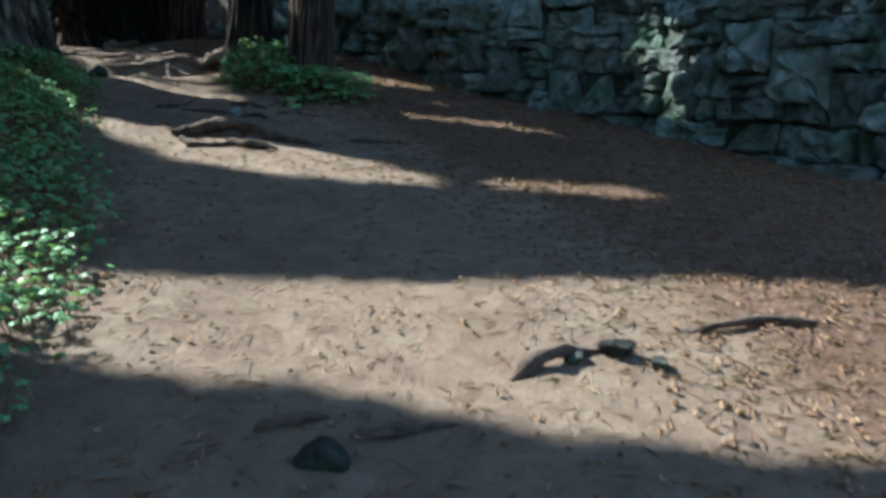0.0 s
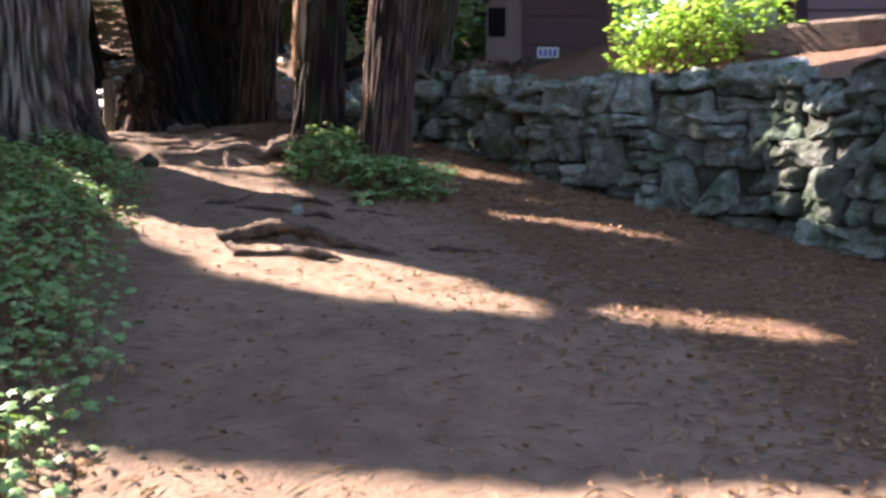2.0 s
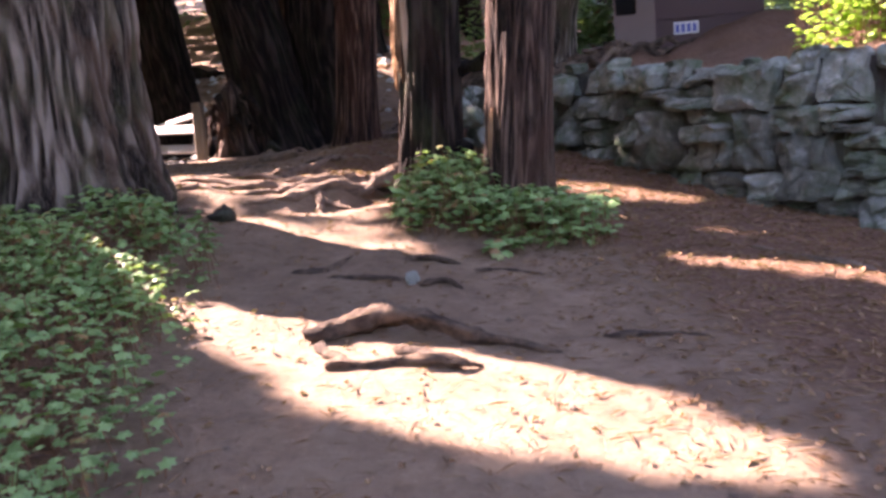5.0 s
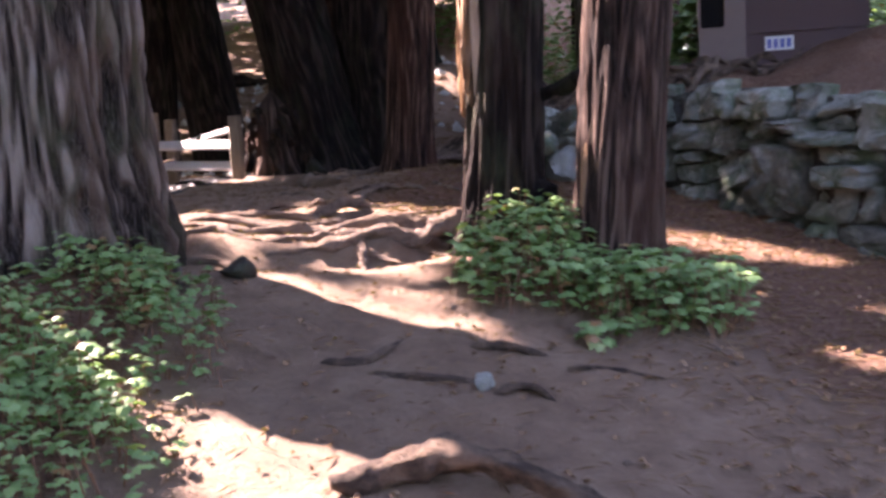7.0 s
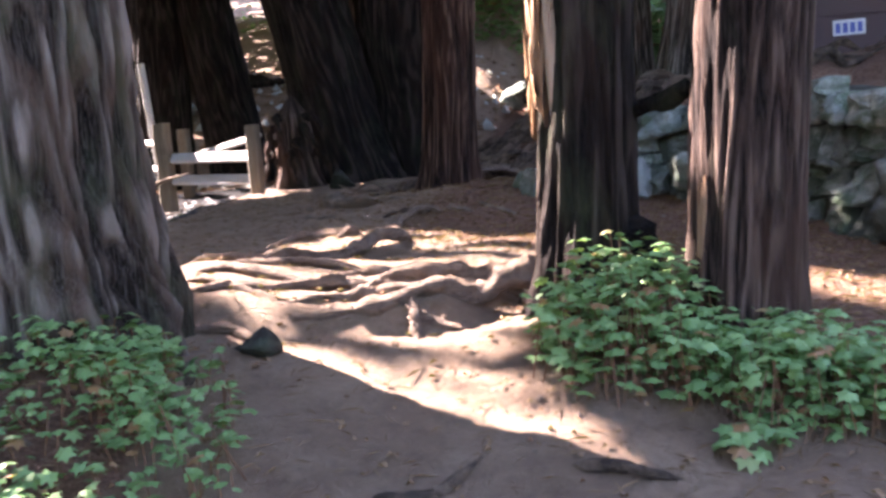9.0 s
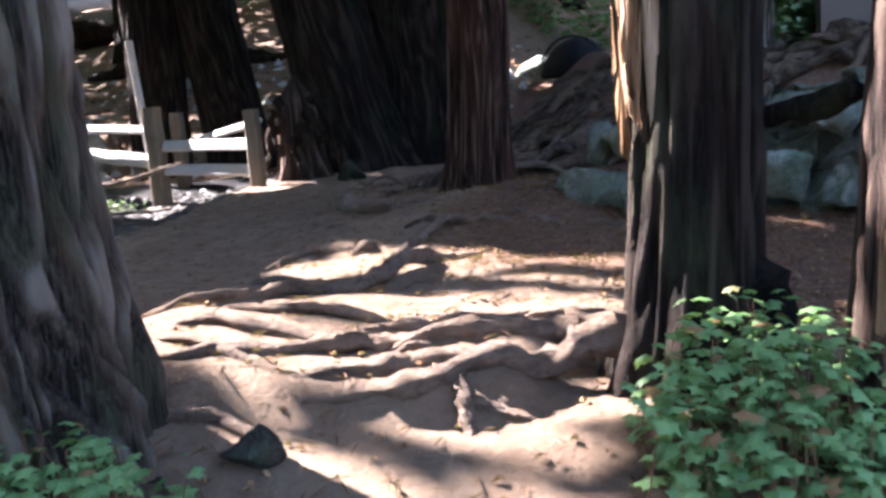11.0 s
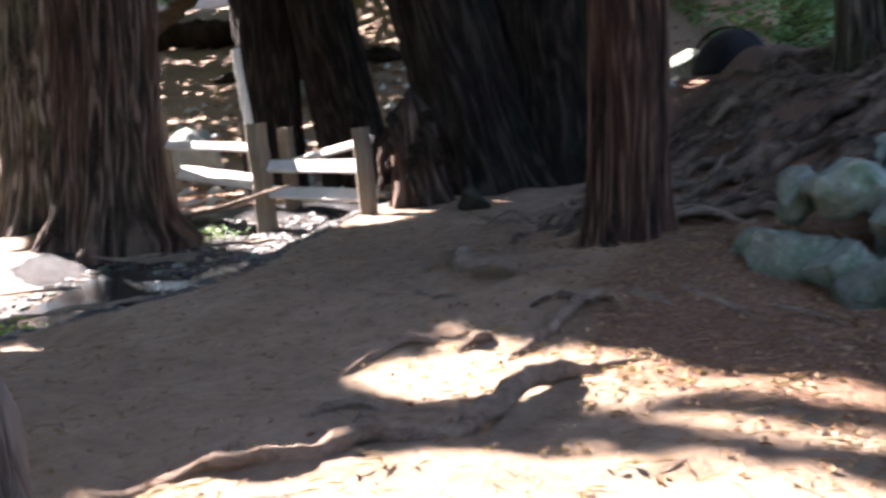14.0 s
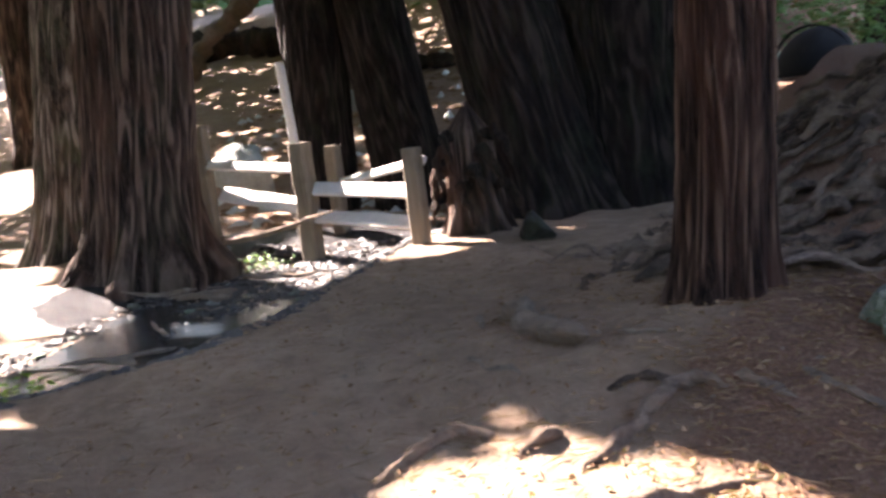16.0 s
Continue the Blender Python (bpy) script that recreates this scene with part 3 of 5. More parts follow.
for a0, a1, h0, h1, wood, out, seed in ((176, 192, 0.9, 4.5, SAPWOOD, 0.03, 3), (191, 203, 0.5, 4.2, SAPWOOD_ORANGE, 0.016, 4), (202, 214, 0.8, 4.6, SAPWOOD, 0.032, 6), (213, 222, 0.62, 4.1, SAPWOOD_ORANGE, 0.014, 9), (221, 232, 0.85, 4.4, SAPWOOD_ORANGE, 0.03, 7), (231, 240, 0.7, 3.6, SAPWOOD, 0.016, 10), (246, 252, 1.4, 2.6, SAPWOOD, 0.024, 8)):
    bark_strip(TREE_D.children[0], "torn_bark", -2.07, 10.38, 0.226, (0.04, 0), a0, a1, h0, h1, wood, "pale orange torn bark", out, seed, 0.08)
bark_strip(TREE_E.children[0], "splinter", -1.39, 9.95, 0.205, (0.08, 0), 206, 224, 0.30, 0.75, SAPWOOD_ORANGE, "pale splintered wood", 0.03, 5, 0.5)

# ---------------------------------------------------------------- stone wall
def along(line, s):
    for (ax, ay), (bx, by) in zip(line[:-1], line[1:]):
        d = math.hypot(bx - ax, by - ay)
        if s <= d:
            return ax + (bx - ax) * s / d, ay + (by - ay) * s / d, math.atan2(by - ay, bx - ax)
        s -= d
    return bx, by, math.atan2(by - ay, bx - ax)


def line_length(line):
    return sum(math.hypot(b[0] - a[0], b[1] - a[1]) for a, b in zip(line[:-1], line[1:]))


def wall_top(s):
    return 2.16 + 0.05 * math.sin(1.7 * s) + 0.04 * math.sin(4.3 * s) + 0.16 * float(step(8.5, 12, s))


def wall_pos(s, h, out):
    """A place on the wall: metres along it, height, and how far it stands proud of the face."""
    x, y, _ = along(WALL, s)
    x2, y2, _ = along(WALL, s + 0.25)
    x1, y1, _ = along(WALL, max(0, s - 0.25))
    a = math.atan2(y2 - y1, x2 - x1)
    nx, ny = -math.sin(a), math.cos(a)          # towards the trail
    lean = -0.10 * (h - float(height(x + nx * 0.3, y + ny * 0.3)))
    return Vector((x + nx * (out + lean), y + ny * (out + lean), h))


def clip_cell(poly, mx, my, nx, ny):
    out = []
    for i in range(len(poly)):
        p, q = poly[i], poly[(i + 1) % len(poly)]
        dp, dq = (p[0] - mx) * nx + (p[1] - my) * ny, (q[0] - mx) * nx + (q[1] - my) * ny
        if dp <= 0:
            out.append(p)
        if dp * dq < 0:
            k = dp / (dp - dq)
            out.append((p[0] + k * (q[0] - p[0]), p[1] + k * (q[1] - p[1])))
    return out


def build_wall():
    total = line_length(WALL)
    n = int(total / 0.15)
    verts, faces = [], []
    for i in range(n + 1):
        s = total * i / n
        x, y, _ = along(WALL, s)
        base, top = float(height(x, y)) - 0.5, wall_top(s) - 0.05
        rows = [wall_pos(s, base, -0.02), wall_pos(s, top, -0.02), wall_pos(s, top, -0.42), wall_pos(s, base, -0.42)]
        verts += rows
    for i in range(n):
        for k in range(4):
            a, b = i * 4 + k, i * 4 + (k + 1) % 4
            faces.append((a, a + 4, b + 4, b))
    faces += [(0, 1, 2, 3), (n * 4 + 3, n * 4 + 2, n * 4 + 1, n * 4)]
    wall = new("wall_stone", mesh_of("wall_stone", verts, faces, MORTAR))
    tagged(wall, "dry-laid mossy grey fieldstone retaining wall beside the trail", "stone wall", kind="structure")
    rng = random.Random(11)
    bed = lambda k, a: 0.06 + 0.225 * k + 0.07 * noise.noise(Vector((a * 0.9, k * 3.1, 2))) + 0.045 * noise.noise(Vector((a * 2.6, k * 5.3, 8)))
    polys, taken = [], {}
    for k in range(12):
        a = 1.0 + rng.uniform(0, 0.3)
        while a < total:
            w = rng.choice((0.14, 0.2, 0.26, 0.34, 0.42, 0.56))
            b = a + w
            over = [(lo, hi) for lo, hi in taken.get(k, ()) if lo < b and hi > a]          # tall stones of the course below
            if over:
                lo, hi = over[0]
                if lo - a < 0.09:
                    a = max(hi, a + 0.01)
                    continue
                b = lo
            tall = 2 if b - a > 0.25 and not over and rng.random() < 0.28 else 1
            if tall == 2:
                taken.setdefault(k + 1, []).append((a, b))
            x, y, _ = along(WALL, 0.5 * (a + b))
            low, high = bed(k, a), bed(k + tall, a)
            if high > float(height(x - 0.2, y - 0.3)) - 0.1 and low < wall_top(a) - 0.02:
                j = lambda d: rng.uniform(-d, d)
                corners = [(a + j(0.05), bed(k, a) + j(0.03)), (0.5 * (a + b) + j(0.06), bed(k, 0.5 * (a + b)) + j(0.025)), (b + j(0.05), bed(k, b) + j(0.03)),
                           (b + j(0.05), bed(k + tall, b) + j(0.035)), (0.5 * (a + b) + j(0.07), bed(k + tall, 0.5 * (a + b)) + j(0.035)), (a + j(0.05), bed(k + tall, a) + j(0.035))]
                cut = rng.random()
                if tall == 1 and b - a > 0.3 and cut < 0.25:          # two thin stones, one on the other
                    m1, m2 = 0.5 * (bed(k, a) + bed(k + 1, a)) + j(0.04), 0.5 * (bed(k, b) + bed(k + 1, b)) + j(0.04)
                    polys += [corners[:3] + [(b, m2), (a, m1)], [(a, m1), (b, m2)] + corners[3:]]
                elif cut > 0.8:          # a corner broken away
                    polys.append(corners[:3] + corners[4:])
                else:
                    polys.append(corners)
            a = b
    for poly in polys:
        a = poly[0][0]
        poly = clip_cell(poly, a, wall_top(a) + 0.05, 0, 1)
        if len(poly) < 3:
            continue
        cx, cy = sum(p[0] for p in poly) / len(poly), sum(p[1] for p in poly) / len(poly)
        # corners knocked off, sides uneven, the face broken into rough planes
        ring = []
        m = len(poly)
        for i in range(m):
            p, q = poly[i], poly[(i + 1) % m]
            side = max(0.01, math.hypot(q[0] - p[0], q[1] - p[1]))
            for u in (0.12, 0.36, 0.64, 0.88):
                j = 0.10 * side * noise.noise(Vector((p[0] * 9 + u * 4, q[1] * 9, a)))
                ring.append((p[0] + u * (q[0] - p[0]) + j * (q[1] - p[1]) / side - j * 0.6, p[1] + u * (q[1] - p[1]) - j * (q[0] - p[0]) / side))
        proud, tilt1, tilt2 = rng.uniform(-0.03, 0.13), rng.uniform(-0.28, 0.28), rng.uniform(-0.4, 0.12)
        shrink = rng.uniform(0.92, 1.04)
        vs = []
        for scale, out in ((0.97, -0.12), (0.98, proud * 0.45 - 0.01), (0.91, proud * 0.9 + 0.02), (0.66, proud + 0.032), (0.34, proud + 0.036)):
            for px, py in ring:
                dx, dy = (px - cx) * scale * shrink, (py - cy) * scale * shrink
                crag = 0.09 * noise.noise(Vector((px * 4, py * 5, out * 7 + a))) + 0.05 * noise.noise(Vector(((cx + dx) * 13, (cy + dy) * 15, a)))
                vs.append(wall_pos(cx + dx, cy + dy, out + (tilt1 * dx + tilt2 * dy + crag) * (out > 0)))
        vs.append(wall_pos(cx, cy, proud + 0.03 + rng.uniform(-0.02, 0.02)))
        k = len(ring)
        fs = []
        for ring_i in range(4):
            for i in range(k):
                j = (i + 1) % k
                fs.append((ring_i * k + i, ring_i * k + j, (ring_i + 1) * k + j, (ring_i + 1) * k + i))
        for i in range(k):
            fs.append((4 * k + i, 4 * k + (i + 1) % k, 5 * k))
        me = mesh_of("stone", vs, fs, STONE, False)
        part("stone", me, wall)
    return wall


def boulder_mesh(x, y, z, sx, sy, sz, seed, mat, turn=0.0, n=3):
    bm = bmesh.new()
    bmesh.ops.create_icosphere(bm, subdivisions=n, radius=1.0)
    rng = random.Random(seed)
    cuts = [Vector((rng.gauss(0, 1), rng.gauss(0, 1), rng.gauss(0, 1))).normalized() for _ in range(11)]
    for v in bm.verts:
        p = v.co.copy()
        for c in cuts:
            d = p.dot(c) - 0.56
            if d > 0:
                p -= c * d * 0.95
        p *= 1 + 0.16 * noise.noise(p * 2.1 + Vector((seed, 0, 0))) + 0.07 * noise.noise(p * 6 + Vector((seed, 3, 0))) + 0.03 * noise.noise(p * 13 + Vector((seed, 7, 0)))
        p = Vector((p.x * sx, p.y * sy, p.z * sz))
        v.co = Matrix.Rotation(turn, 3, "Z") @ p + Vector((x, y, z))
    me = bpy.data.meshes.new("boulder")
    bm.to_mesh(me)
    bm.free()
    me.materials.append(mat)
    me.shade_smooth()
    return me


def boulder(x, y, sx, sy, sz, seed, mat, label, z=None, turn=0.0, name="boulder"):
    z = floor_at(x, y) + sz * 0.45 if z is None else z
    ob = new(name, boulder_mesh(0, 0, 0, sx, sy, sz, seed, mat, turn, 4 if max(sx, sz) > 0.19 else 3))
    ob.location = (x, y, z)
    return tagged(ob, label, "rock", "boulders")


# boulder shape standing in for a pointed, root-like stump
boulder(-0.37, 2.80, 0.10, 0.08, 0.12, 51, MORTAR, "dark pointed root-like stump stuck in the trail", z=0.30)
boulder(0.68, 3.58, 0.09, 0.07, 0.06, 52, MORTAR, "dark stone half buried in the trail")
boulder(0.50, 3.54, 0.05, 0.05, 0.04, 53, MORTAR, "dark stone half buried in the trail")
boulder(0.82, 3.48, 0.05, 0.05, 0.04, 54, MORTAR, "dark stone half buried in the trail")
boulder(-1.80, 8.45, 0.06, 0.05, 0.06, 55, STONE_PALE, "pale stone among thin roots on the trail")
boulder(-3.35, 9.55, 0.14, 0.11, 0.09, 56, MORTAR, "dirt-covered stone beside the root steps")
boulder(-2.30, 13.15, 0.21, 0.19, 0.17, 62, STONE, "mossy grey boulder at the foot of the bank")
boulder(-2.42, 13.52, 0.26, 0.22, 0.18, 63, STONE, "mossy grey boulder at the foot of the bank", z=2.13)
boulder(-2.68, 13.48, 0.24, 0.21, 0.21, 1, STONE, "mossy grey boulder at the foot of the bank")
boulder(-2.46, 13.28, 0.20, 0.18, 0.19, 64, STONE, "mossy grey boulder at the foot of the bank", turn=0.7)
boulder(-2.66, 13.64, 0.20, 0.18, 0.15, 65, STONE, "mossy grey boulder at the foot of the bank", z=2.06, turn=1.3)
boulder(-2.18, 13.32, 0.21, 0.18, 0.15, 66, STONE, "mossy grey boulder at the foot of the bank", z=2.0, turn=2.1)
boulder(-2.90, 13.72, 0.16, 0.15, 0.13, 67, STONE, "mossy grey boulder at the foot of the bank", turn=0.3)
boulder(-2.05, 13.55, 0.26, 0.26, 0.22, 2, STONE_PALE, "rounded mossy boulder ending the stone wall", z=1.75)
boulder(-1.55, 13.2, 0.28, 0.26, 0.22, 3, STONE, "rounded mossy boulder ending the stone wall", z=1.8)
boulder(-1.95, 13.7, 0.30, 0.26, 0.18, 4, STONE, "rounded mossy boulder ending the stone wall", z=2.16)
boulder(-1.25, 13.2, 0.28, 0.28, 0.2, 5, STONE, "rounded mossy boulder ending the stone wall", z=2.2)
boulder(-12.2, 21.1, 0.68, 0.5, 0.60, 6, STONE_PALE, "pale lichen-grey boulder behind the rail fence", z=2.35)
boulder(-5.75, 16.85, 0.2, 0.2, 0.17, 7, MORTAR, "small dark stone beside the fence post")
boulder(-13.0, 26.0, 0.5, 0.4, 0.35, 8, STONE_PALE, "pale boulder on the far slope")
boulder(-5.55, 27.6, 0.62, 0.5, 0.42, 9, STONE, "grey rounded boulder on the far terrace")


# ---------------------------------------------------------------- roots and sticks
def tube_mesh(name, pts, radii, mat, sides=9, wob=0.25, seed=0, flat=1.0):
    """A knobbly tube along points."""
    P = []
    R = []
    m = len(pts)
    steps = max(3, int(sum((Vector(b) - Vector(a)).length for a, b in zip(pts[:-1], pts[1:])) / 0.05 / (m - 1)))
    steps = min(max(steps, 6), 16)
    for i in range(m - 1):
        p0, p1, p2, p3 = (Vector(pts[max(0, i - 1)]), Vector(pts[i]), Vector(pts[i + 1]), Vector(pts[min(m - 1, i + 2)]))
        for k in range(steps):
            t = k / steps
            P.append(0.5 * ((2 * p1) + (p2 - p0) * t + (2 * p0 - 5 * p1 + 4 * p2 - p3) * t * t + (3 * p1 - p0 - 3 * p2 + p3) * t ** 3))
            R.append(radii[i] + (radii[i + 1] - radii[i]) * t)
    P.append(Vector(pts[-1]))
    R.append(radii[-1])
    verts, faces = [], []
    last = len(P) - 1
    for i, (p, r) in enumerate(zip(P, R)):
        d = (P[min(i + 1, last)] - P[max(i - 1, 0)]).normalized()
        side = d.cross(Vector((0, 0, 1)))
        side = side.normalized() if side.length > 0.05 else Vector((1, 0, 0))
        up = side.cross(d)
        if wob > 0:
            p = p + side * 1.1 * r * noise.noise(Vector((i * 0.35, seed, 1))) + up * 0.45 * r * noise.noise(Vector((i * 0.3, seed, 9)))
            r = r * (1 + 0.55 * noise.noise(Vector((i * 0.5, seed, 4)))) * min(1.0, 0.35 + 4.0 * i / last, 0.25 + 3.0 * (last - i) / last)
        for k in range(sides):
            a = 2 * math.pi * k / sides
            w = 1 + wob * (0.5 * (0.4 - abs(noise.noise(Vector((i * 0.11, 2.2 * math.cos(a), 2.2 * math.sin(a) + seed))))) + noise.noise(Vector((i * 0.16 + math.cos(a) * 1.5, math.sin(a) * 1.5, seed))) * 1.4 + 0.6 * noise.noise(Vector((i * 0.9, k * 1.3, seed))) + 0.45 * noise.noise(Vector((i * 2.1, k * 2.3, seed))))
            verts.append(p + (side * math.cos(a) + up * math.sin(a) * flat) * r * w)
    for i in range(last):
        for k in range(sides):
            j = (k + 1) % sides
            faces.append((i * sides + k, i * sides + j, (i + 1) * sides + j, (i + 1) * sides + k))
    faces += [tuple(range(sides))[::-1], tuple(last * sides + k for k in range(sides))]
    return mesh_of(name, verts, faces, mat)


ROOT_COUNT = [0]


def root(path, r0, r1, lift=0.28, label="weathered exposed tree root across the dirt trail", name="tree_root", mat=None, group="exposed roots", category="root"):
    ROOT_COUNT[0] += 1
    pts, rad = [], []
    for i, p in enumerate(path):
        u = i / (len(path) - 1)
        r = r0 + (r1 - r0) * u
        up = p[2] if len(p) > 2 else 0.0
        pts.append((p[0], p[1], floor_at(p[0], p[1]) + r * lift + up + 0.35 * r0 * math.sin(2.7 * i + ROOT_COUNT[0])))
        rad.append(r)
    ob = new(name, tube_mesh(name, pts, rad, mat or ROOT, 12, 0.5, ROOT_COUNT[0] * 1.7))
    return tagged(ob, label, category, group)


# the flare of the split-bark trunk's foot
zd = floor_at(-1.85, 10.5)
for k, (path, rad) in enumerate((([(-2.02, 10.43, 1.1), (-1.97, 10.45, 0.72), (-1.9, 10.46, 0.36), (-1.81, 10.46, 0.06), (-1.72, 10.44, -0.14)], [0.08, 0.11, 0.13, 0.12, 0.08]),)):
    part("root_flare", tube_mesh("root_flare", [(x, y, zd + h) for x, y, h in path], rad, BARK_CHAR, 18, 0.15, 5.5 + k), TREE_D)

part("branch", tube_mesh("branch", [(-1.52, 10.05, 2.35), (-1.69, 10.25, 2.3), (-1.84, 10.45, 2.27), (-1.98, 10.6, 2.27)], [0.05, 0.045, 0.04, 0.03], BARK_CHAR, 10, 0.4, 3.3), TREE_E, "dark broken branch")

# the pair of roots that cross the sunny stripe; their darker colour stands in for backlit shade
root([(-2.12, 7.55), (-1.97, 7.66, 0.04), (-1.78, 7.7, 0.08), (-1.52, 7.66, 0.06), (-1.27, 7.58, 0.03), (-0.93, 7.52, -0.02)], 0.058, 0.03, 0.3, "thick arched root crossing the sunny trail", mat=ROOT_DARK)
root([(-1.92, 7.22), (-1.7, 7.28, 0.01), (-1.45, 7.3, 0.01), (-1.25, 7.33, 0.0)], 0.035, 0.028, mat=ROOT_DARK)
root([(-2.05, 7.5), (-1.92, 7.38), (-1.82, 7.26, -0.02)], 0.028, 0.02, mat=ROOT_DARK)
root([(-1.68, 7.52), (-1.5, 7.4), (-1.3, 7.36, -0.02)], 0.03, 0.02, mat=ROOT_DARK)
# the steps beside the split-bark trunk
root([(-2.2, 10.36, 0.24), (-2.42, 10.32, 0.15), (-2.58, 10.25, 0.07), (-2.75, 10.13, 0.03), (-2.92, 10.0, 0.02), (-3.1, 9.94, 0.01), (-3.35, 9.9, -0.02)], 0.070, 0.028, -0.3, "thick root running down from the split-bark trunk")
root([(-2.22, 10.48, 0.2), (-2.5, 10.52, 0.1), (-2.72, 10.48, 0.04), (-2.95, 10.4, 0.02), (-3.2, 10.33, 0.0), (-3.4, 10.3, -0.02)], 0.057, 0.024, -0.3, "thick root running down from the split-bark trunk")
root([(-2.25, 10.6, 0.12), (-2.55, 10.75, 0.05), (-2.8, 10.86, 0.02), (-3.1, 10.9, 0.01), (-3.4, 11.0, -0.02)], 0.045, 0.019, -0.3)
root([(-2.72, 10.2, 0.01), (-2.95, 10.16, 0.02), (-3.15, 10.08, 0.02), (-3.3, 10.01, 0.01), (-3.52, 9.96, -0.02)], 0.034, 0.021, -0.3)
root([(-2.9, 10.43), (-3.13, 10.37, 0.02), (-3.32, 10.3, 0.03), (-3.63, 10.18, 0.02), (-3.85, 10.05, 0.01), (-4.12, 9.97)], 0.041, 0.024, -0.3)
root([(-2.84, 10.04, 0.03), (-2.79, 9.97, 0.03), (-2.76, 9.88, 0.0), (-2.72, 9.8, -0.03)], 0.033, 0.018, -0.3, "short pale root stump hanging over the step")
root([(-2.8, 10.0, 0.0), (-2.66, 9.97, 0.01), (-2.5, 10.0, -0.02)], 0.025, 0.011, -0.3)
root([(-3.15, 10.52, 0.01), (-3.5, 10.6, 0.02), (-3.9, 10.58, 0.01), (-4.35, 10.66, -0.02)], 0.039, 0.021, -0.3)
root([(-2.7, 10.6, 0.02), (-3.1, 10.5, 0.02), (-3.5, 10.4, 0.02), (-3.95, 10.4, 0.01), (-4.3, 10.34, -0.02)], 0.041, 0.019, -0.3)
root([(-3.0, 10.3, 0.02), (-3.06, 10.22, 0.05), (-3.15, 10.14, -0.02)], 0.021, 0.010, -0.3)
root([(-3.4, 10.02), (-3.6, 10.06, 0.01), (-3.85, 10.14, 0.02), (-4.15, 10.2)], 0.033, 0.016, -0.3)
root([(-2.35, 10.85, 0.04), (-2.6, 11.0, 0.02), (-2.85, 11.02, 0.0), (-3.2, 11.18), (-3.6, 11.16, -0.02)], 0.028, 0.013, -0.3)
root([(-2.4, 11.2, 0.01), (-2.55, 11.02, 0.03), (-2.72, 10.96, 0.01), (-2.85, 10.88)], 0.025, 0.013, -0.3)
root([(-3.85, 9.78), (-3.65, 9.8, 0.02), (-3.4, 9.72, 0.01), (-3.2, 9.72, -0.02)], 0.028, 0.016, -0.3)
root([(-3.62, 9.36), (-3.5, 9.2, 0.01), (-3.45, 9.0, -0.02)], 0.041, 0.019, -0.3, mat=ROOT_DARK)
# the long roots higher on the slope
root([(-3.42, 12.3, 0.0), (-3.47, 12.18, 0.04), (-3.58, 11.86, 0.06), (-3.67, 11.62, 0.05), (-3.82, 11.44, 0.02), (-4.0, 11.3, 0.03), (-4.08, 11.06, 0.02), (-4.25, 10.86, 0.01), (-4.5, 10.76), (-4.72, 10.66, -0.02)], 0.049, 0.024, 0.15, "long knobbly root lying across the sunny slope")
root([(-4.1, 11.52, 0.02), (-4.08, 11.38, 0.03), (-4.02, 11.26, 0.0)], 0.033, 0.022, 0.15)
root([(-3.46, 12.28), (-3.3, 12.42, 0.0), (-3.1, 12.55, -0.02)], 0.021, 0.011, 0.15)
root([(-4.3, 12.66), (-4.42, 12.62, 0.03), (-4.52, 12.5, 0.02), (-4.56, 12.25, 0.01), (-4.54, 11.92, -0.02)], 0.026, 0.014, 0.15)
root([(-4.1, 11.7), (-4.28, 11.68, 0.02), (-4.36, 11.5, 0.01), (-4.33, 11.36, -0.02)], 0.025, 0.013, 0.15)
root([(-4.02, 12.68, 0.01), (-4.08, 12.56, 0.03), (-4.11, 12.45)], 0.030, 0.014, 0.15)
root([(-3.46, 13.05, 0.0), (-3.58, 13.06, 0.05), (-3.68, 12.96, 0.05), (-3.74, 12.74, 0.03), (-3.81, 12.58, 0.02), (-3.86, 12.4, -0.01)], 0.030, 0.022, 0.15)
root([(-3.95, 13.04, -0.01), (-3.82, 13.12, 0.02), (-3.68, 13.08, 0.02), (-3.55, 13.12)], 0.021, 0.014, 0.15, mat=ROOT_DARK)
# thin roots in the shady dip
root([(-2.55, 8.6), (-2.35, 8.62, 0.01), (-2.25, 8.85, 0.01)], 0.02, 0.012, 0.15, mat=ROOT_DARK)
root([(-2.3, 8.5), (-2.05, 8.48, 0.01), (-1.8, 8.52)], 0.018, 0.012, 0.15, mat=ROOT_DARK)
root([(-1.95, 8.9), (-1.75, 8.85, 0.02), (-1.6, 8.9)], 0.025, 0.012, 0.15, mat=ROOT_DARK)
root([(-1.75, 8.4), (-1.62, 8.45, 0.02), (-1.5, 8.4)], 0.025, 0.015, 0.15, mat=ROOT_DARK)
root([(-0.75, 7.72), (-0.5, 7.8, 0.01), (-0.2, 7.75)], 0.02, 0.012, 0.15, mat=ROOT_DARK)
root([(-1.5, 8.75), (-1.3, 8.78), (-1.1, 8.72)], 0.018, 0.01, 0.15, mat=ROOT_DARK)
# rocks and broken roots at the start
root([(-0.62, 2.98), (-0.5, 3.05, 0.02), (-0.38, 3.08)], 0.02, 0.012)
root([(-0.3, 2.95), (-0.15, 3.0, 0.02), (0.05, 3.05)], 0.025, 0.015)
root([(0.25, 3.42), (0.4, 3.5, 0.03), (0.55, 3.6, 0.02), (0.75, 3.62)], 0.03, 0.015)
root([(1.0, 3.85), (1.3, 3.9, 0.02), (1.65, 3.93)], 0.018, 0.012)


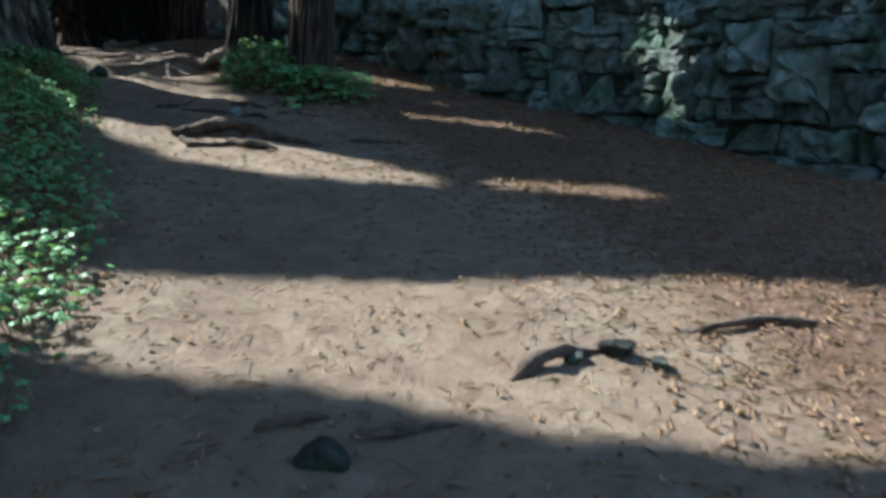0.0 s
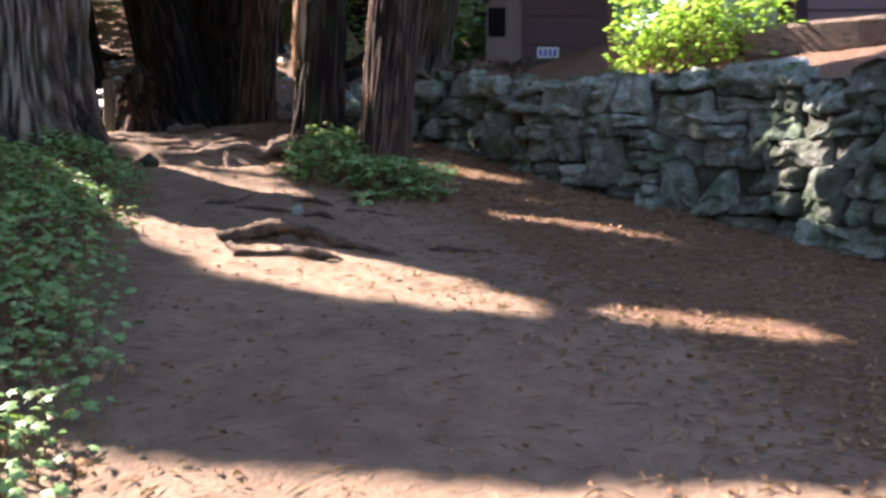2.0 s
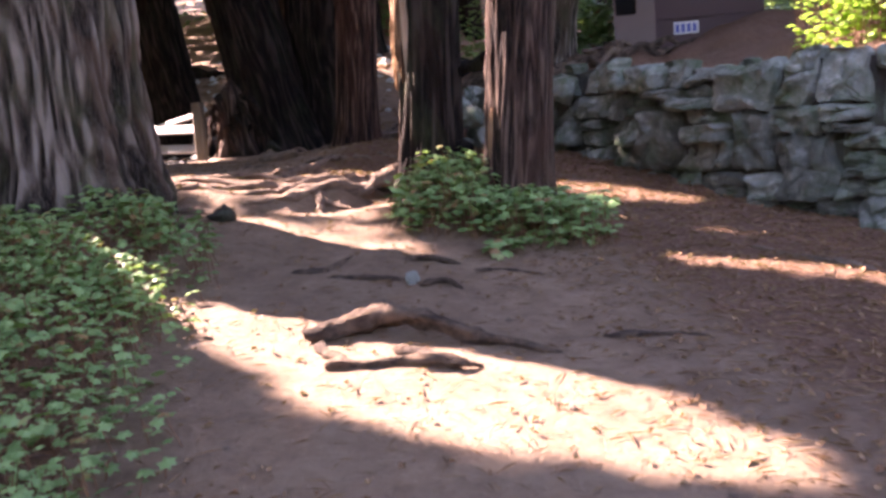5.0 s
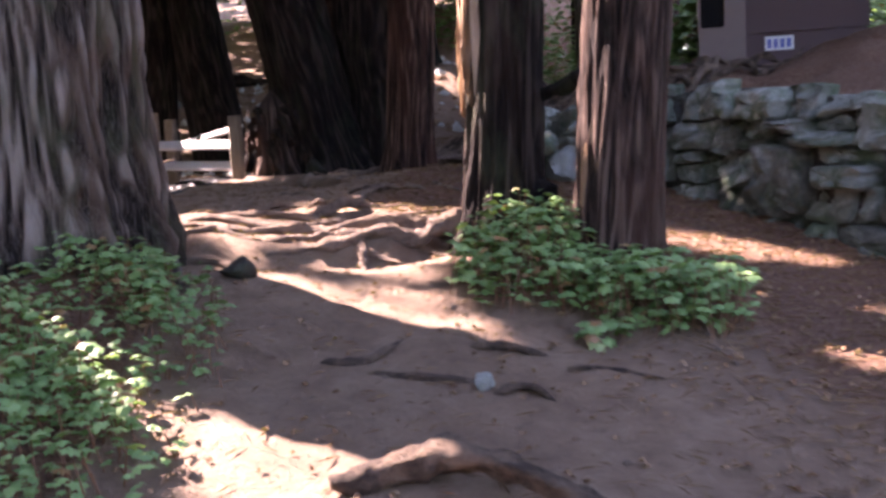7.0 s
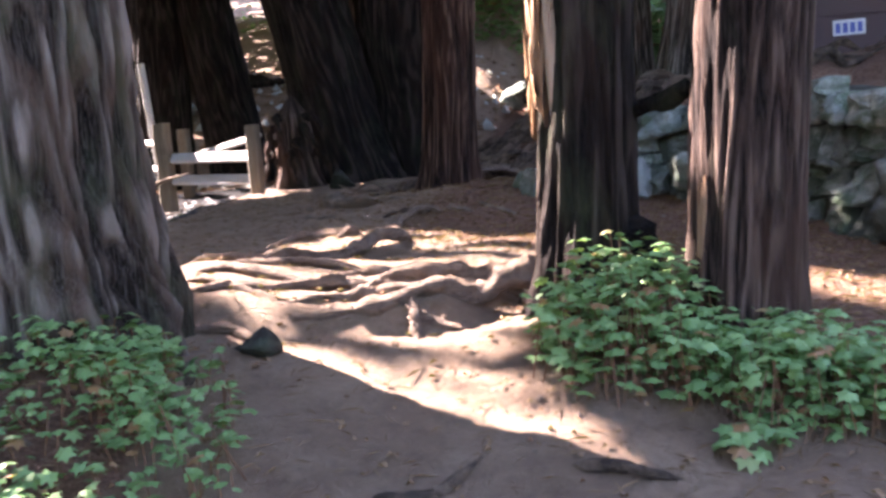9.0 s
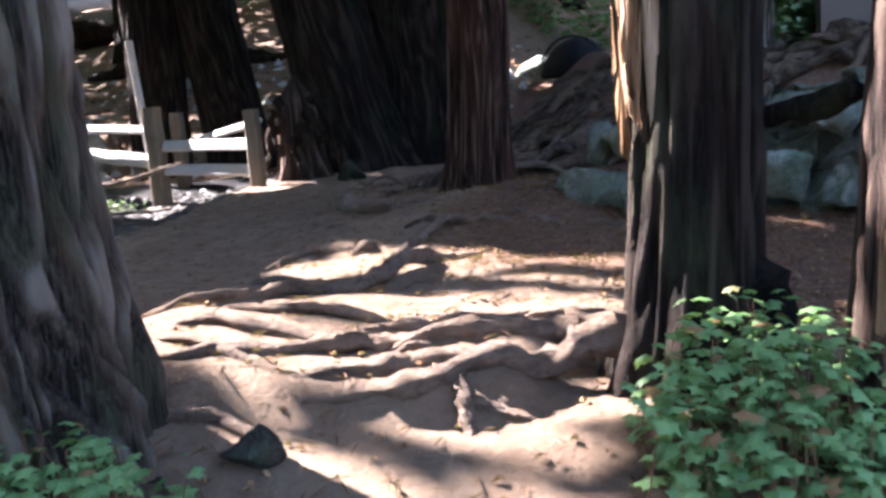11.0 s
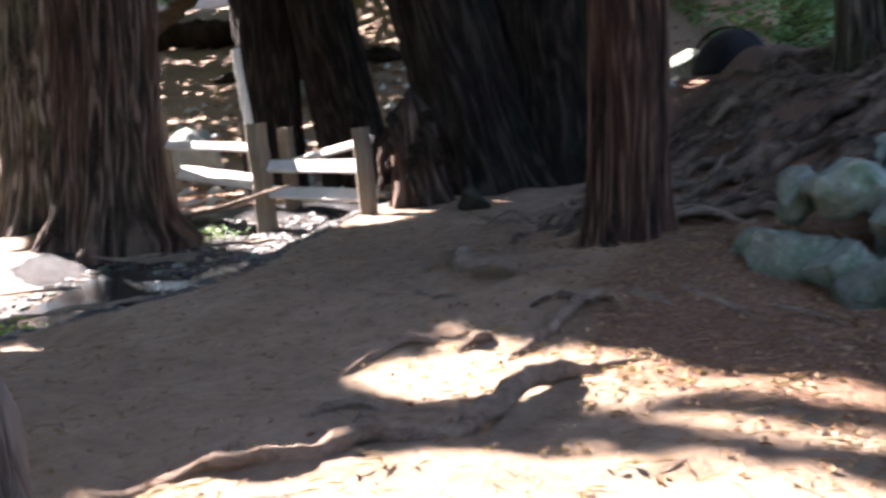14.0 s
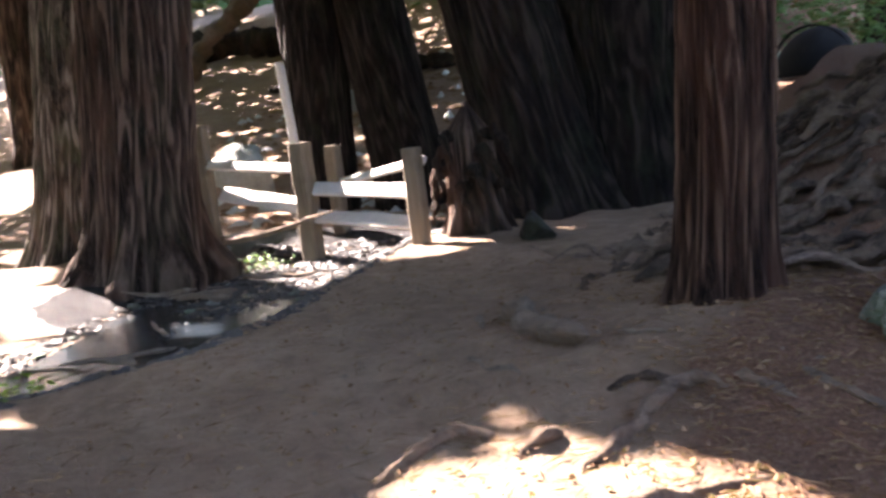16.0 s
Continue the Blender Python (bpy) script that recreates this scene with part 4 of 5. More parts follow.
def stick(ax, ay, bx, by, r, label="dry bare stick lying on the ground", lift=0.6, za=0.0, zb=0.0):
    mx, my = (ax + bx) / 2 + random.uniform(-0.03, 0.03), (ay + by) / 2 + random.uniform(-0.03, 0.03)
    return root([(ax, ay, za), (mx, my, (za + zb) / 2), (bx, by, zb)], 0.75 * r, 0.5 * r, lift, label, "fallen_stick", STICK, "fallen sticks", "stick")


stick(0.1, 9.43, 0.66, 8.98, 0.022, "pale fallen branch lying on needle litter")
stick(0.5, 9.1, 0.72, 8.95, 0.028, "pale fallen branch lying on needle litter")
stick(-4.85, 14.15, -4.15, 13.42, 0.10, "bleached tapering chunk of driftwood on the mound")
stick(-5.1, 14.25, -4.95, 14.0, 0.03)
stick(-4.62, 13.3, -4.4, 13.2, 0.018)
stick(-4.8, 13.45, -4.62, 13.3, 0.016)
stick(-3.45, 13.15, -3.2, 12.98, 0.028)
stick(-3.2, 13.2, -2.85, 12.95, 0.018)
stick(-4.05, 13.55, -3.8, 13.5, 0.022)
stick(-2.75, 13.05, -2.45, 12.8, 0.018)
stick(0.55, 7.2, 0.95, 7.1, 0.01)
stick(1.3, 5.6, 1.75, 5.5, 0.012)
stick(0.2, 5.2, 0.4, 5.15, 0.008)

build_wall()


# ---------------------------------------------------------------- leaves
def leaf_shape(size, rng):
    """A lobed, gently folded leaf that lies about level: verts and faces."""
    out = [(0, 0, 0)]
    lobes = [(-0.25, 0.35), (-0.62, 0.30), (-0.42, 0.62), (-0.50, 0.92), (-0.16, 0.86), (0.0, 1.15), (0.16, 0.86), (0.50, 0.92), (0.42, 0.62), (0.62, 0.30), (0.25, 0.35)]
    for x, y in lobes:
        x, y = x * rng.uniform(0.9, 1.1), y * rng.uniform(0.9, 1.1)
        out.append((x * size, y * size, -0.28 * abs(x) * size - 0.22 * y * y * size + 0.1 * size))
    out.append((0, 0.55 * size, 0.08 * size))
    c = len(out) - 1
    faces = [(c, i, i + 1) for i in range(1, 11)] + [(c, 11, 0), (c, 0, 1)]
    return out, faces


def leaf_cloud(name, spots, mat, rng):
    """spots: rows of place, size, turn, tilt."""
    verts, faces = [], []
    for p, size, turn, tilt in spots:
        vs, fs = leaf_shape(size, rng)
        m = Matrix.Translation(p) @ Euler((tilt, rng.uniform(-0.35, 0.35), turn)).to_matrix().to_4x4()
        k = len(verts)
        verts += [m @ Vector(v) for v in vs]
        faces += [tuple(i + k for i in f) for f in fs]
    return mesh_of(name, verts, faces, mat, False)


def shrub(name, label, spots, mat, category="plant", group="", stems=True, at=(0, 0, 0), kind="", singles=0):
    rng = random.Random(len(spots))
    t = thing(name, label, category, group, kind, at)
    if singles:
        kinds = []
        for k in range(5):
            vs, fs = leaf_shape(0.06, rng)
            kinds.append(mesh_of("leaf", vs, fs, LEAF_SINGLE, False))
        spots = sorted(spots, key=lambda q: -q[0][2])
        for p, size, turn, tilt in spots[:singles]:
            ob = new("leaf", rng.choice(kinds))
            ob.parent = t
            ob.matrix_basis = Matrix.LocRotScale(Vector(p) - t.location, Euler((tilt, rng.uniform(-0.35, 0.35), turn)), Vector((size / 0.06,) * 3))
    tagged(part("leaves", leaf_cloud("leaves", spots[singles:], mat, rng), t), kind="stuff")
    if stems:
        verts, faces = [], []
        for p, size, turn, tilt in spots[::4]:
            z = floor_at(p[0], p[1])
            k = len(verts)
            bx, by = p[0] + rng.uniform(-0.06, 0.06), p[1] + rng.uniform(-0.06, 0.06)
            for cx, cy, cz, w in ((bx, by, z - 0.02, 0.004), (p[0], p[1], p[2], 0.0025)):
                for a in (0, 2.1, 4.2):
                    verts.append((cx + w * math.cos(a), cy + w * math.sin(a), cz))
            for a in range(3):
                b = (a + 1) % 3
                faces.append((k + a, k + b, k + 3 + b, k + 3 + a))
        tagged(part("stem_tangle", mesh_of("stem_tangle", verts, faces, STEM), t), kind="stuff")
    return t


def patch_spots(count, inside, box, tall, size, seed, mound=None):
    rng = random.Random(seed)
    spots = []
    while len(spots) < count:
        x, y = rng.uniform(box[0], box[2]), rng.uniform(box[1], box[3])
        k = inside(x, y)
        if k <= 0 or rng.random() > k:
            continue
        u = rng.random() ** 0.95
        z = floor_at(x, y) + 0.03 + tall * u * (0.5 + 0.5 * min(1, k * 1.5)) * (0.75 + 0.5 * noise.noise(Vector((x * 2.2, y * 2.2, seed))))
        spots.append(((x, y, z), rng.uniform(*size), rng.uniform(0, 6.28), rng.uniform(-0.5, 0.3)))
    return spots


def bank_cover(x, y):
    d = float(plant_edge(y)) - x + 0.16 * noise.noise(Vector((x * 2.5, y * 2.5, 4)))
    if math.hypot(x + 4.33, y - 9.33) < 0.66:
        return 0
    bare = 0.25 if abs((y - 8.15) + 0.5 * (x + 3.2)) < 0.25 else 1.0
    return (0.9 if d > 0.12 else 0.25 if d > -0.1 else 0) * bare


# the cover beside the trail, in three plants' stretches
for i, (lo, hi) in enumerate(((1.5, 5.2), (5.2, 7.6), (7.6, 9.3))):
    sp = patch_spots(int(1750 * (hi - lo)), bank_cover, (-4.8, lo, -1.2, hi), 0.24, (0.03, 0.066), 40 + i)
    shrub("ground_cover", "low leafy green ground cover spreading along the trail", sp, LEAF, "ground cover", "ground cover", at=(-3, (lo + hi) / 2, floor_at(-3, (lo + hi) / 2)))


def clump(cx, cy, rx, ry):
    return lambda x, y: 1.0 - 0.5 * (((x - cx) / rx) ** 2 + ((y - cy) / ry) ** 2) if ((x - cx) / rx) ** 2 + ((y - cy) / ry) ** 2 < 1 else 0


shrub("leafy_plant", "bright green leafy plant at the foot of two trunks", patch_spots(760, clump(-1.85, 9.72, 0.36, 0.42), (-2.4, 9.2, -1.3, 10.3), 0.42, (0.04, 0.075), 51), LEAF, "plant", "leafy plants", at=(-1.85, 9.72, floor_at(-1.85, 9.72)), singles=220)
shrub("leafy_plant", "bright green leafy plant at the foot of two trunks", patch_spots(950, clump(-1.2, 9.5, 0.52, 0.32), (-1.8, 9.1, -0.6, 9.9), 0.30, (0.04, 0.08), 52), LEAF, "plant", "leafy plants", at=(-1.2, 9.5, floor_at(-1.2, 9.5)), singles=220)
shrub("leafy_plant", "small low plant with broad leaves beside the trail", patch_spots(26, clump(-1.38, 9.13, 0.12, 0.10), (-1.6, 9.0, -1.2, 9.3), 0.10, (0.06, 0.09), 53), LEAF, "plant", "leafy plants", at=(-1.38, 9.13, floor_at(-1.38, 9.13)))
shrub("sunlit_shrub", "sunlit yellow-green shrub growing above the stone wall", patch_spots(1500, clump(1.65, 11.5, 0.95, 0.5), (0.5, 10.9, 2.8, 12.1), 0.95, (0.05, 0.09), 54), LEAF_BRIGHT, "shrub", at=(1.65, 11.5, floor_at(1.65, 11.5)))
for i, (x, y, r, tall) in enumerate([(-1.5, 24, 1.6, 2.5), (1.5, 25, 1.8, 3.0), (-4.6, 33, 2.2, 4.0), (4.5, 20, 1.6, 2.5), (-0.3, 20.5, 0.9, 1.8), (6.5, 16, 1.5, 2.5), (-9, 42, 3, 5), (-18, 40, 3.5, 5), (2, 38, 3.5, 6), (-3.6, 30, 1.6, 2.2), (-6.8, 33, 1.8, 2.4), (-1.8, 22.5, 0.9, 1.6)]):
    shrub("background_shrub", "green leafy undergrowth farther back in the grove", patch_spots(700, clump(x, y, r, r * 0.8), (x - r, y - r, x + r, y + r), tall, (0.10, 0.22), 60 + i), LEAF, "shrub", "undergrowth", stems=False, at=(x, y, floor_at(x, y)))


# ---------------------------------------------------------------- fence by the stream
def beam(name, a, b, w, h, mat, parent, seed=0, label="", roll=0.0):
    """A rough-sawn length of timber from a to b."""
    a, b = Vector(a), Vector(b)
    d = (b - a)
    L = d.length
    d.normalize()
    side = d.cross(Vector((0, 0, 1)))
    side = side.normalized() if side.length > 0.05 else Vector((1, 0, 0))
    up = side.cross(d)
    side, up = side * math.cos(roll) + up * math.sin(roll), up * math.cos(roll) - side * math.sin(roll)
    verts, faces = [], []
    n = 8
    prof = [(-0.5, -0.38), (-0.38, -0.5), (0.38, -0.5), (0.5, -0.38), (0.5, 0.38), (0.38, 0.5), (-0.38, 0.5), (-0.5, 0.38)]
    for i in range(n + 1):
        c = a + d * L * i / n
        k = 1 + 0.10 * noise.noise(Vector((i * 0.7, seed, 0)))
        o = 0.08 * w * noise.noise(Vector((i * 0.5, seed, 5)))
        for px, py in prof:
            verts.append(c + side * (px * w * k + o) + up * (py * h * k))
    for i in range(n):
        for k in range(8):
            j = (k + 1) % 8
            faces.append((i * 8 + k, i * 8 + j, (i + 1) * 8 + j, (i + 1) * 8 + k))
    faces += [tuple(range(8))[::-1], tuple(n * 8 + k for k in range(8))]
    return part(name, mesh_of(name, verts, faces, mat, False), parent, label)


RAIL_ROLL = radians(-38)
fence = thing("rail_fence", "weathered low rail fence with bleached rails by the stream", "fence", at=(-8, 17.3, floor_at(-8, 17.3)))
P1, P2, P2B, P3 = (-6.88, 16.9), (-8.5, 17.5), (-8.58, 18.2), (-10.25, 18.05)


def post_of(p, top, w, seed):
    beam("post", (p[0], p[1], floor_at(*p) - 0.3), (p[0], p[1], top), w, w, POST, fence, seed)


post_of(P1, 2.56, 0.15, 1)
post_of(P2, 2.70, 0.19, 2)
post_of(P2B, 2.62, 0.15, 3)
post_of(P3, 3.0, 0.14, 4)
beam("rail", (P1[0] - 0.05, P1[1] + 0.05, 2.17), (P2[0] + 0.02, P2[1] + 0.05, 2.22), 0.05, 0.14, RAIL, fence, 5, roll=RAIL_ROLL)
beam("rail", (P1[0] - 0.05, P1[1] + 0.05, 1.88), (P2[0] + 0.02, P2[1] + 0.05, 1.93), 0.05, 0.14, RAIL, fence, 6, roll=RAIL_ROLL)
beam("rail", (P2[0], P2[1] + 0.08, 2.42), (P3[0], P3[1], 2.55), 0.05, 0.10, RAIL, fence, 7, roll=RAIL_ROLL)
beam("rail", (P2[0], P2[1] + 0.08, 2.02), (P3[0] + 0.2, P3[1], 2.2), 0.05, 0.18, RAIL, fence, 8, roll=RAIL_ROLL)
beam("rail", (P1[0] - 0.1, P1[1] + 0.4, 2.42), (P2B[0], P2B[1], 2.2), 0.05, 0.09, RAIL, fence, 9, roll=RAIL_ROLL)
stake = thing("leaning_stake", "pale leaning wooden stake behind the fence", "stake", at=(-9.1, 18.3, floor_at(-9.1, 18.3)))
beam("pole", (-9.08, 18.3, 1.9), (-9.2, 18.3, 3.6), 0.08, 0.08, RAIL, stake, 10)
stick(-9.6, 16.9, -7.9, 17.2, 0.045, "fallen branch leaning on the fence", 1.0, 0.15, 0.55)
burl = thing("root_burl", "shaggy dark tangle of upturned roots beside the fence post", "stump", at=(-6.6, 17.3, floor_at(-6.6, 17.3)))
part("body", trunk_mesh("body", -6.5, 17.4, 0.24, 0.2, 1.25, (-0.03, 0), 0.10, BARK_BROWN, rows=44, ridge=0.06, seed=61, pitch=0.09), burl)
for k in range(9):
    a = -3.0 + 0.36 * k
    x, y = -6.52 + 0.2 * math.cos(a), 17.4 + 0.2 * math.sin(a)
    z = 2.1 + 0.16 * (k % 4)
    part("root", tube_mesh("root", [(x, y, z), (x + 0.12 * math.cos(a), y + 0.12 * math.sin(a), z + 0.06), (x + 0.2 * math.cos(a + 0.4), y + 0.2 * math.sin(a + 0.4), z - 0.1), (x + 0.24 * math.cos(a + 0.6), y + 0.24 * math.sin(a + 0.6), z - 0.3)], [0.05, 0.045, 0.035, 0.02], BARK_BROWN, 8, 0.5, k * 2.1), burl)


# ---------------------------------------------------------------- terrace: cabin, sign, tent
def box_mesh(name, lo, hi, mat, bevel=0.02):
    bm = bmesh.new()
    bmesh.ops.create_cube(bm, size=1.0)
    for v in bm.verts:
        v.co = Vector([lo[k] + (hi[k] - lo[k]) * (v.co[k] + 0.5) for k in range(3)])
    bmesh.ops.bevel(bm, geom=bm.edges[:], offset=bevel, segments=2, affect="EDGES", clamp_overlap=True)
    me = bpy.data.meshes.new(name)
    bm.to_mesh(me)
    bm.free()
    me.materials.append(mat)
    return me


cabin = thing("cabin", "dark brown painted wooden cabin on the terrace", "cabin", at=(1.2, 19.5, 2.9))
part("wall", box_mesh("wall", (-0.4, 19.0, 2.6), (1.45, 22.5, 6.4), BROWN), cabin)
for k in range(7):
    z = 2.82 + 0.5 * k
    part("board", box_mesh("board", (-0.44, 18.955, z), (1.49, 18.995, z + 0.485), BROWN, 0.012), cabin)
part("wall", box_mesh("wall", (3.6, 14.6, 2.6), (7.5, 18.0, 6.4), BROWN), cabin)
for k in range(7):
    z = 2.82 + 0.5 * k
    part("board", box_mesh("board", (3.56, 14.555, z), (7.5, 14.595, z + 0.485), BROWN, 0.012), cabin)
part("roof", box_mesh("roof", (-1.0, 14.0, 6.4), (8, 23, 6.65), BROWN), cabin)
part("window", box_mesh("window", (2.7, 15.8, 3.2), (3.5, 15.86, 4.2), GLASS), cabin)
sign = thing("sign", "small white sign with unreadable blue writing on brown boards", "sign", at=(0.32, 18.9, 3.1))
part("plate", box_mesh("plate", (0.14, 18.925, 3.08), (0.52, 18.945, 3.27), WHITE, 0.004), sign)
for k in range(4):
    part("writing", box_mesh("writing", (0.17 + 0.085 * k, 18.915, 3.11), (0.225 + 0.085 * k, 18.921, 3.23), BLUE, 0.001), sign)


def build_tent(x, y):
    z = floor_at(x, y)
    bm = bmesh.new()
    bmesh.ops.create_uvsphere(bm, u_segments=28, v_segments=16, radius=1.0)
    for v in bm.verts:
        a = math.atan2(v.co.y, v.co.x)
        k = 1 + 0.05 * math.cos(4 * a)
        v.co = Vector((v.co.x * 0.62 * k + 0.12 * max(0, v.co.z), v.co.y * 0.7 * k, max(-0.1, v.co.z) * 0.70))
    me = bpy.data.meshes.new("canopy")
    bm.to_mesh(me)
    bm.free()
    me.materials.append(BLACK)
    me.shade_smooth()
    t = thing("dome_tent", "small black dome tent pitched on the far terrace", "tent", at=(x, y, z))
    ob = part("canopy", me, t)
    ob.matrix_parent_inverse = Matrix()
    for s in (-1, 1):
        pts = [(s * 0.64 * math.cos(u), 0.64 * s * 0.2 - 0.5 * math.sin(u) * 0.3, 0.72 * math.sin(u)) for u in np.linspace(0, math.pi, 7)]
        ob = part("pole", tube_mesh("pole", pts, [0.012] * 7, BLACK, 6, 0.0), t)
        ob.matrix_parent_inverse = Matrix()
    return t


build_tent(-4.5, 26.5)



# ---------------------------------------------------------------- bin and timber on the terrace
def build_bin(x, y, z):
    """A hooded bin: an arched shell with a dark mouth."""
    t = thing("hooded_bin", "tan rounded metal bin with a dark mouth on the terrace", "bin", at=(x, y, z))
    prof = [(-0.3, 0.0), (-0.3, 1.05)] + [(0.3 * -math.cos(u), 1.05 + 0.32 * math.sin(u)) for u in np.linspace(0.2, math.pi - 0.2, 11)] + [(0.3, 1.05), (0.3, 0.0)]
    verts = [(px, -0.25, pz) for px, pz in prof] + [(px, 0.25, pz) for px, pz in prof]
    n = len(prof)
    faces = [(i, i + 1, n + i + 1, n + i) for i in range(n - 1)] + [tuple(range(n))[::-1], tuple(range(n, 2 * n))]
    ob = part("shell", mesh_of("shell", verts, faces, TAN, False), t)
    ob.matrix_parent_inverse = Matrix()
    ob = part("mouth", box_mesh("mouth", (-0.27, -0.275, 0.62), (0.03, -0.24, 1.12), BLACK, 0.02), t, "dark open mouth")
    ob.matrix_parent_inverse = Matrix()
    ob = part("foot", box_mesh("foot", (-0.22, -0.2, -0.2), (0.22, 0.2, 0.02), BLACK, 0.02), t)
    ob.matrix_parent_inverse = Matrix()
    return t


build_bin(-0.45, 18.5, floor_at(-0.45, 18.5) + 0.1)
timber = thing("retaining_timber", "weathered brown timber edging on the terrace", "timber", at=(3.0, 11.0, floor_at(3.0, 11.0)))
beam("timber", (2.1, 11.35, 2.55), (4.6, 10.35, 2.72), 0.3, 0.32, ROOT, timber, 14)
boulder(2.3, 10.3, 0.16, 0.14, 0.11, 31, STONE_PALE, "pale stone lying on the wall's top", z=2.28)
boulder(3.3, 8.35, 0.45, 0.4, 0.3, 32, STONE, "large mossy stone on the wall's top", z=2.1)
for k, (x, y, r) in enumerate([(1.5, 10.75, 0.12), (0.9, 10.95, 0.10), (0.4, 11.6, 0.14), (0.0, 12.0, 0.12), (2.9, 9.2, 0.12), (-0.4, 12.8, 0.15)]):
    boulder(x, y, r, r * 0.9, r * 0.7, 40 + k, STONE, "loose mossy stone on the wall's top")

# roots that lace the bank
rb = random.Random(21)
for k in range(120):
    x, y = rb.uniform(-4.6, -0.9), rb.uniform(14.7, 21.5)
    pts = []
    a = rb.choice((0.0, math.pi)) + rb.uniform(-0.7, 0.7)
    for i in range(7):
        pts.append((x, y, rb.uniform(-0.03, 0.12)))
        x, y = x + 0.24 * math.cos(a), y + 0.2 * math.sin(a)
        a += rb.uniform(-0.7, 0.7)
    root(pts, rb.uniform(0.025, 0.075), 0.015, 0.5, "tangled exposed root on the earth bank", mat=ROOT if k % 3 == 0 else ROOT_DARK)

# fallen logs on the far slope
root([(-21.1, 29.4, 0.1), (-20.53, 30.22, 0.8), (-19.9, 31.24, 1.6), (-18.89, 32.41, 2.5)], 0.22, 0.18, 0.5, "bare leaning log on the far slope", "fallen_log", STICK, "fallen logs", "log")
root([(-27.5, 35.6, 0.2), (-25.47, 35.06, 0.2), (-22.1, 34.14, 0.2), (-18.5, 33.4, 0.2)], 0.42, 0.36, 0.5, "long dark log lying across the far slope", "fallen_log", BARK_BROWN, "fallen logs", "log")
root([(-17, 28.5), (-14.0, 28.6, 0.05), (-11.5, 28.8)], 0.2, 0.16, 0.5, "long dark log lying across the far slope", "fallen_log", BARK_BROWN, "fallen logs", "log")

# stones and driftwood in the stream's bed
rs = random.Random(31)
for k in range(34):
    y = rs.uniform(12.6, 17.0)
    x = float(np.interp(y, [p[1] for p in STREAM], [p[0] for p in STREAM])) - rs.uniform(0.1, 2.6)
    r = rs.uniform(0.02, 0.065)
    boulder(x, y, r * 1.3, r, r * 0.6, 100 + k, STONE_PALE if k % 2 else STONE, "small wet stone in the stream bed", name="stream_stone", turn=rs.uniform(0, 3))
for k in range(9):
    y = rs.uniform(13.0, 16.8)
    x = float(np.interp(y, [p[1] for p in STREAM], [p[0] for p in STREAM])) - rs.uniform(0.2, 2.0)
    a = rs.uniform(-0.5, 0.9)
    stick(x, y, x - 0.7 * math.cos(a), y + 0.7 * math.sin(a), rs.uniform(0.015, 0.035), "bleached driftwood stick in the stream bed", 0.6, 0.1, 0.08)
shrub("stream_plant", "small bright green plant in the sunny stream bed", patch_spots(30, clump(-7.75, 13.25, 0.16, 0.16), (-8, 13, -7.5, 13.5), 0.22, (0.04, 0.07), 71), LEAF_BRIGHT, "plant", at=(-7.75, 13.25, floor_at(-7.75, 13.25)))


# ---------------------------------------------------------------- litter
def build_litter():
    rng = random.Random(77)
    verts, faces = [], []
    tries = 0
    while len(faces) < 30000 and tries < 150000:
        tries += 1
        x, y = rng.uniform(-6.8, 3.6), 1.5 + 14.5 * rng.random()
        px = float(np.interp(y, [0, 5, 9, 12, 16], [0.2, -0.6, -2.2, -3.7, -5.0]))
        k = 0.20 + 0.9 * float(step(0.5, 2.0, x - px)) + 1.2 * math.exp(-((x + 2.9) ** 2 + (y - 13.1) ** 2) / 0.8) + 0.7 * float(step(-3.8, -3.2, x) * step(11.5, 12.3, y)) + 0.25 * float(step(3.0, 4.6, 6 - y))
        if rng.random() > k or float(beyond(x, y)) > -0.05 or float(stream_in(x, y)) > 0:
            continue
        z = floor_at(x, y) + 0.004
        long, wide = (rng.uniform(0.02, 0.07), rng.uniform(0.0015, 0.004)) if rng.random() < 0.7 else (rng.uniform(0.008, 0.022), rng.uniform(0.006, 0.014))
        a = rng.uniform(0, 6.283)
        dx, dy = math.cos(a), math.sin(a)
        z1, z2 = z + rng.uniform(0, 0.012), z + rng.uniform(0, 0.012)
        i = len(verts)
        verts += [(x - dx * long - dy * wide, y - dy * long + dx * wide, z1), (x - dx * long + dy * wide, y - dy * long - dx * wide, z1),
                  (x + dy * wide, y - dx * wide, max(z1, z2) + wide), (x + dx * long, y + dy * long, z2), (x - dy * wide, y + dx * wide, max(z1, z2) + wide)]
        faces.append((i, i + 1, i + 2, i + 3, i + 4))
    ob = new("needle_litter", mesh_of("needle_litter", verts, faces, CHIP, False))
    tagged(ob, "dry reddish needles and bark chips on the trail", "litter", kind="stuff")


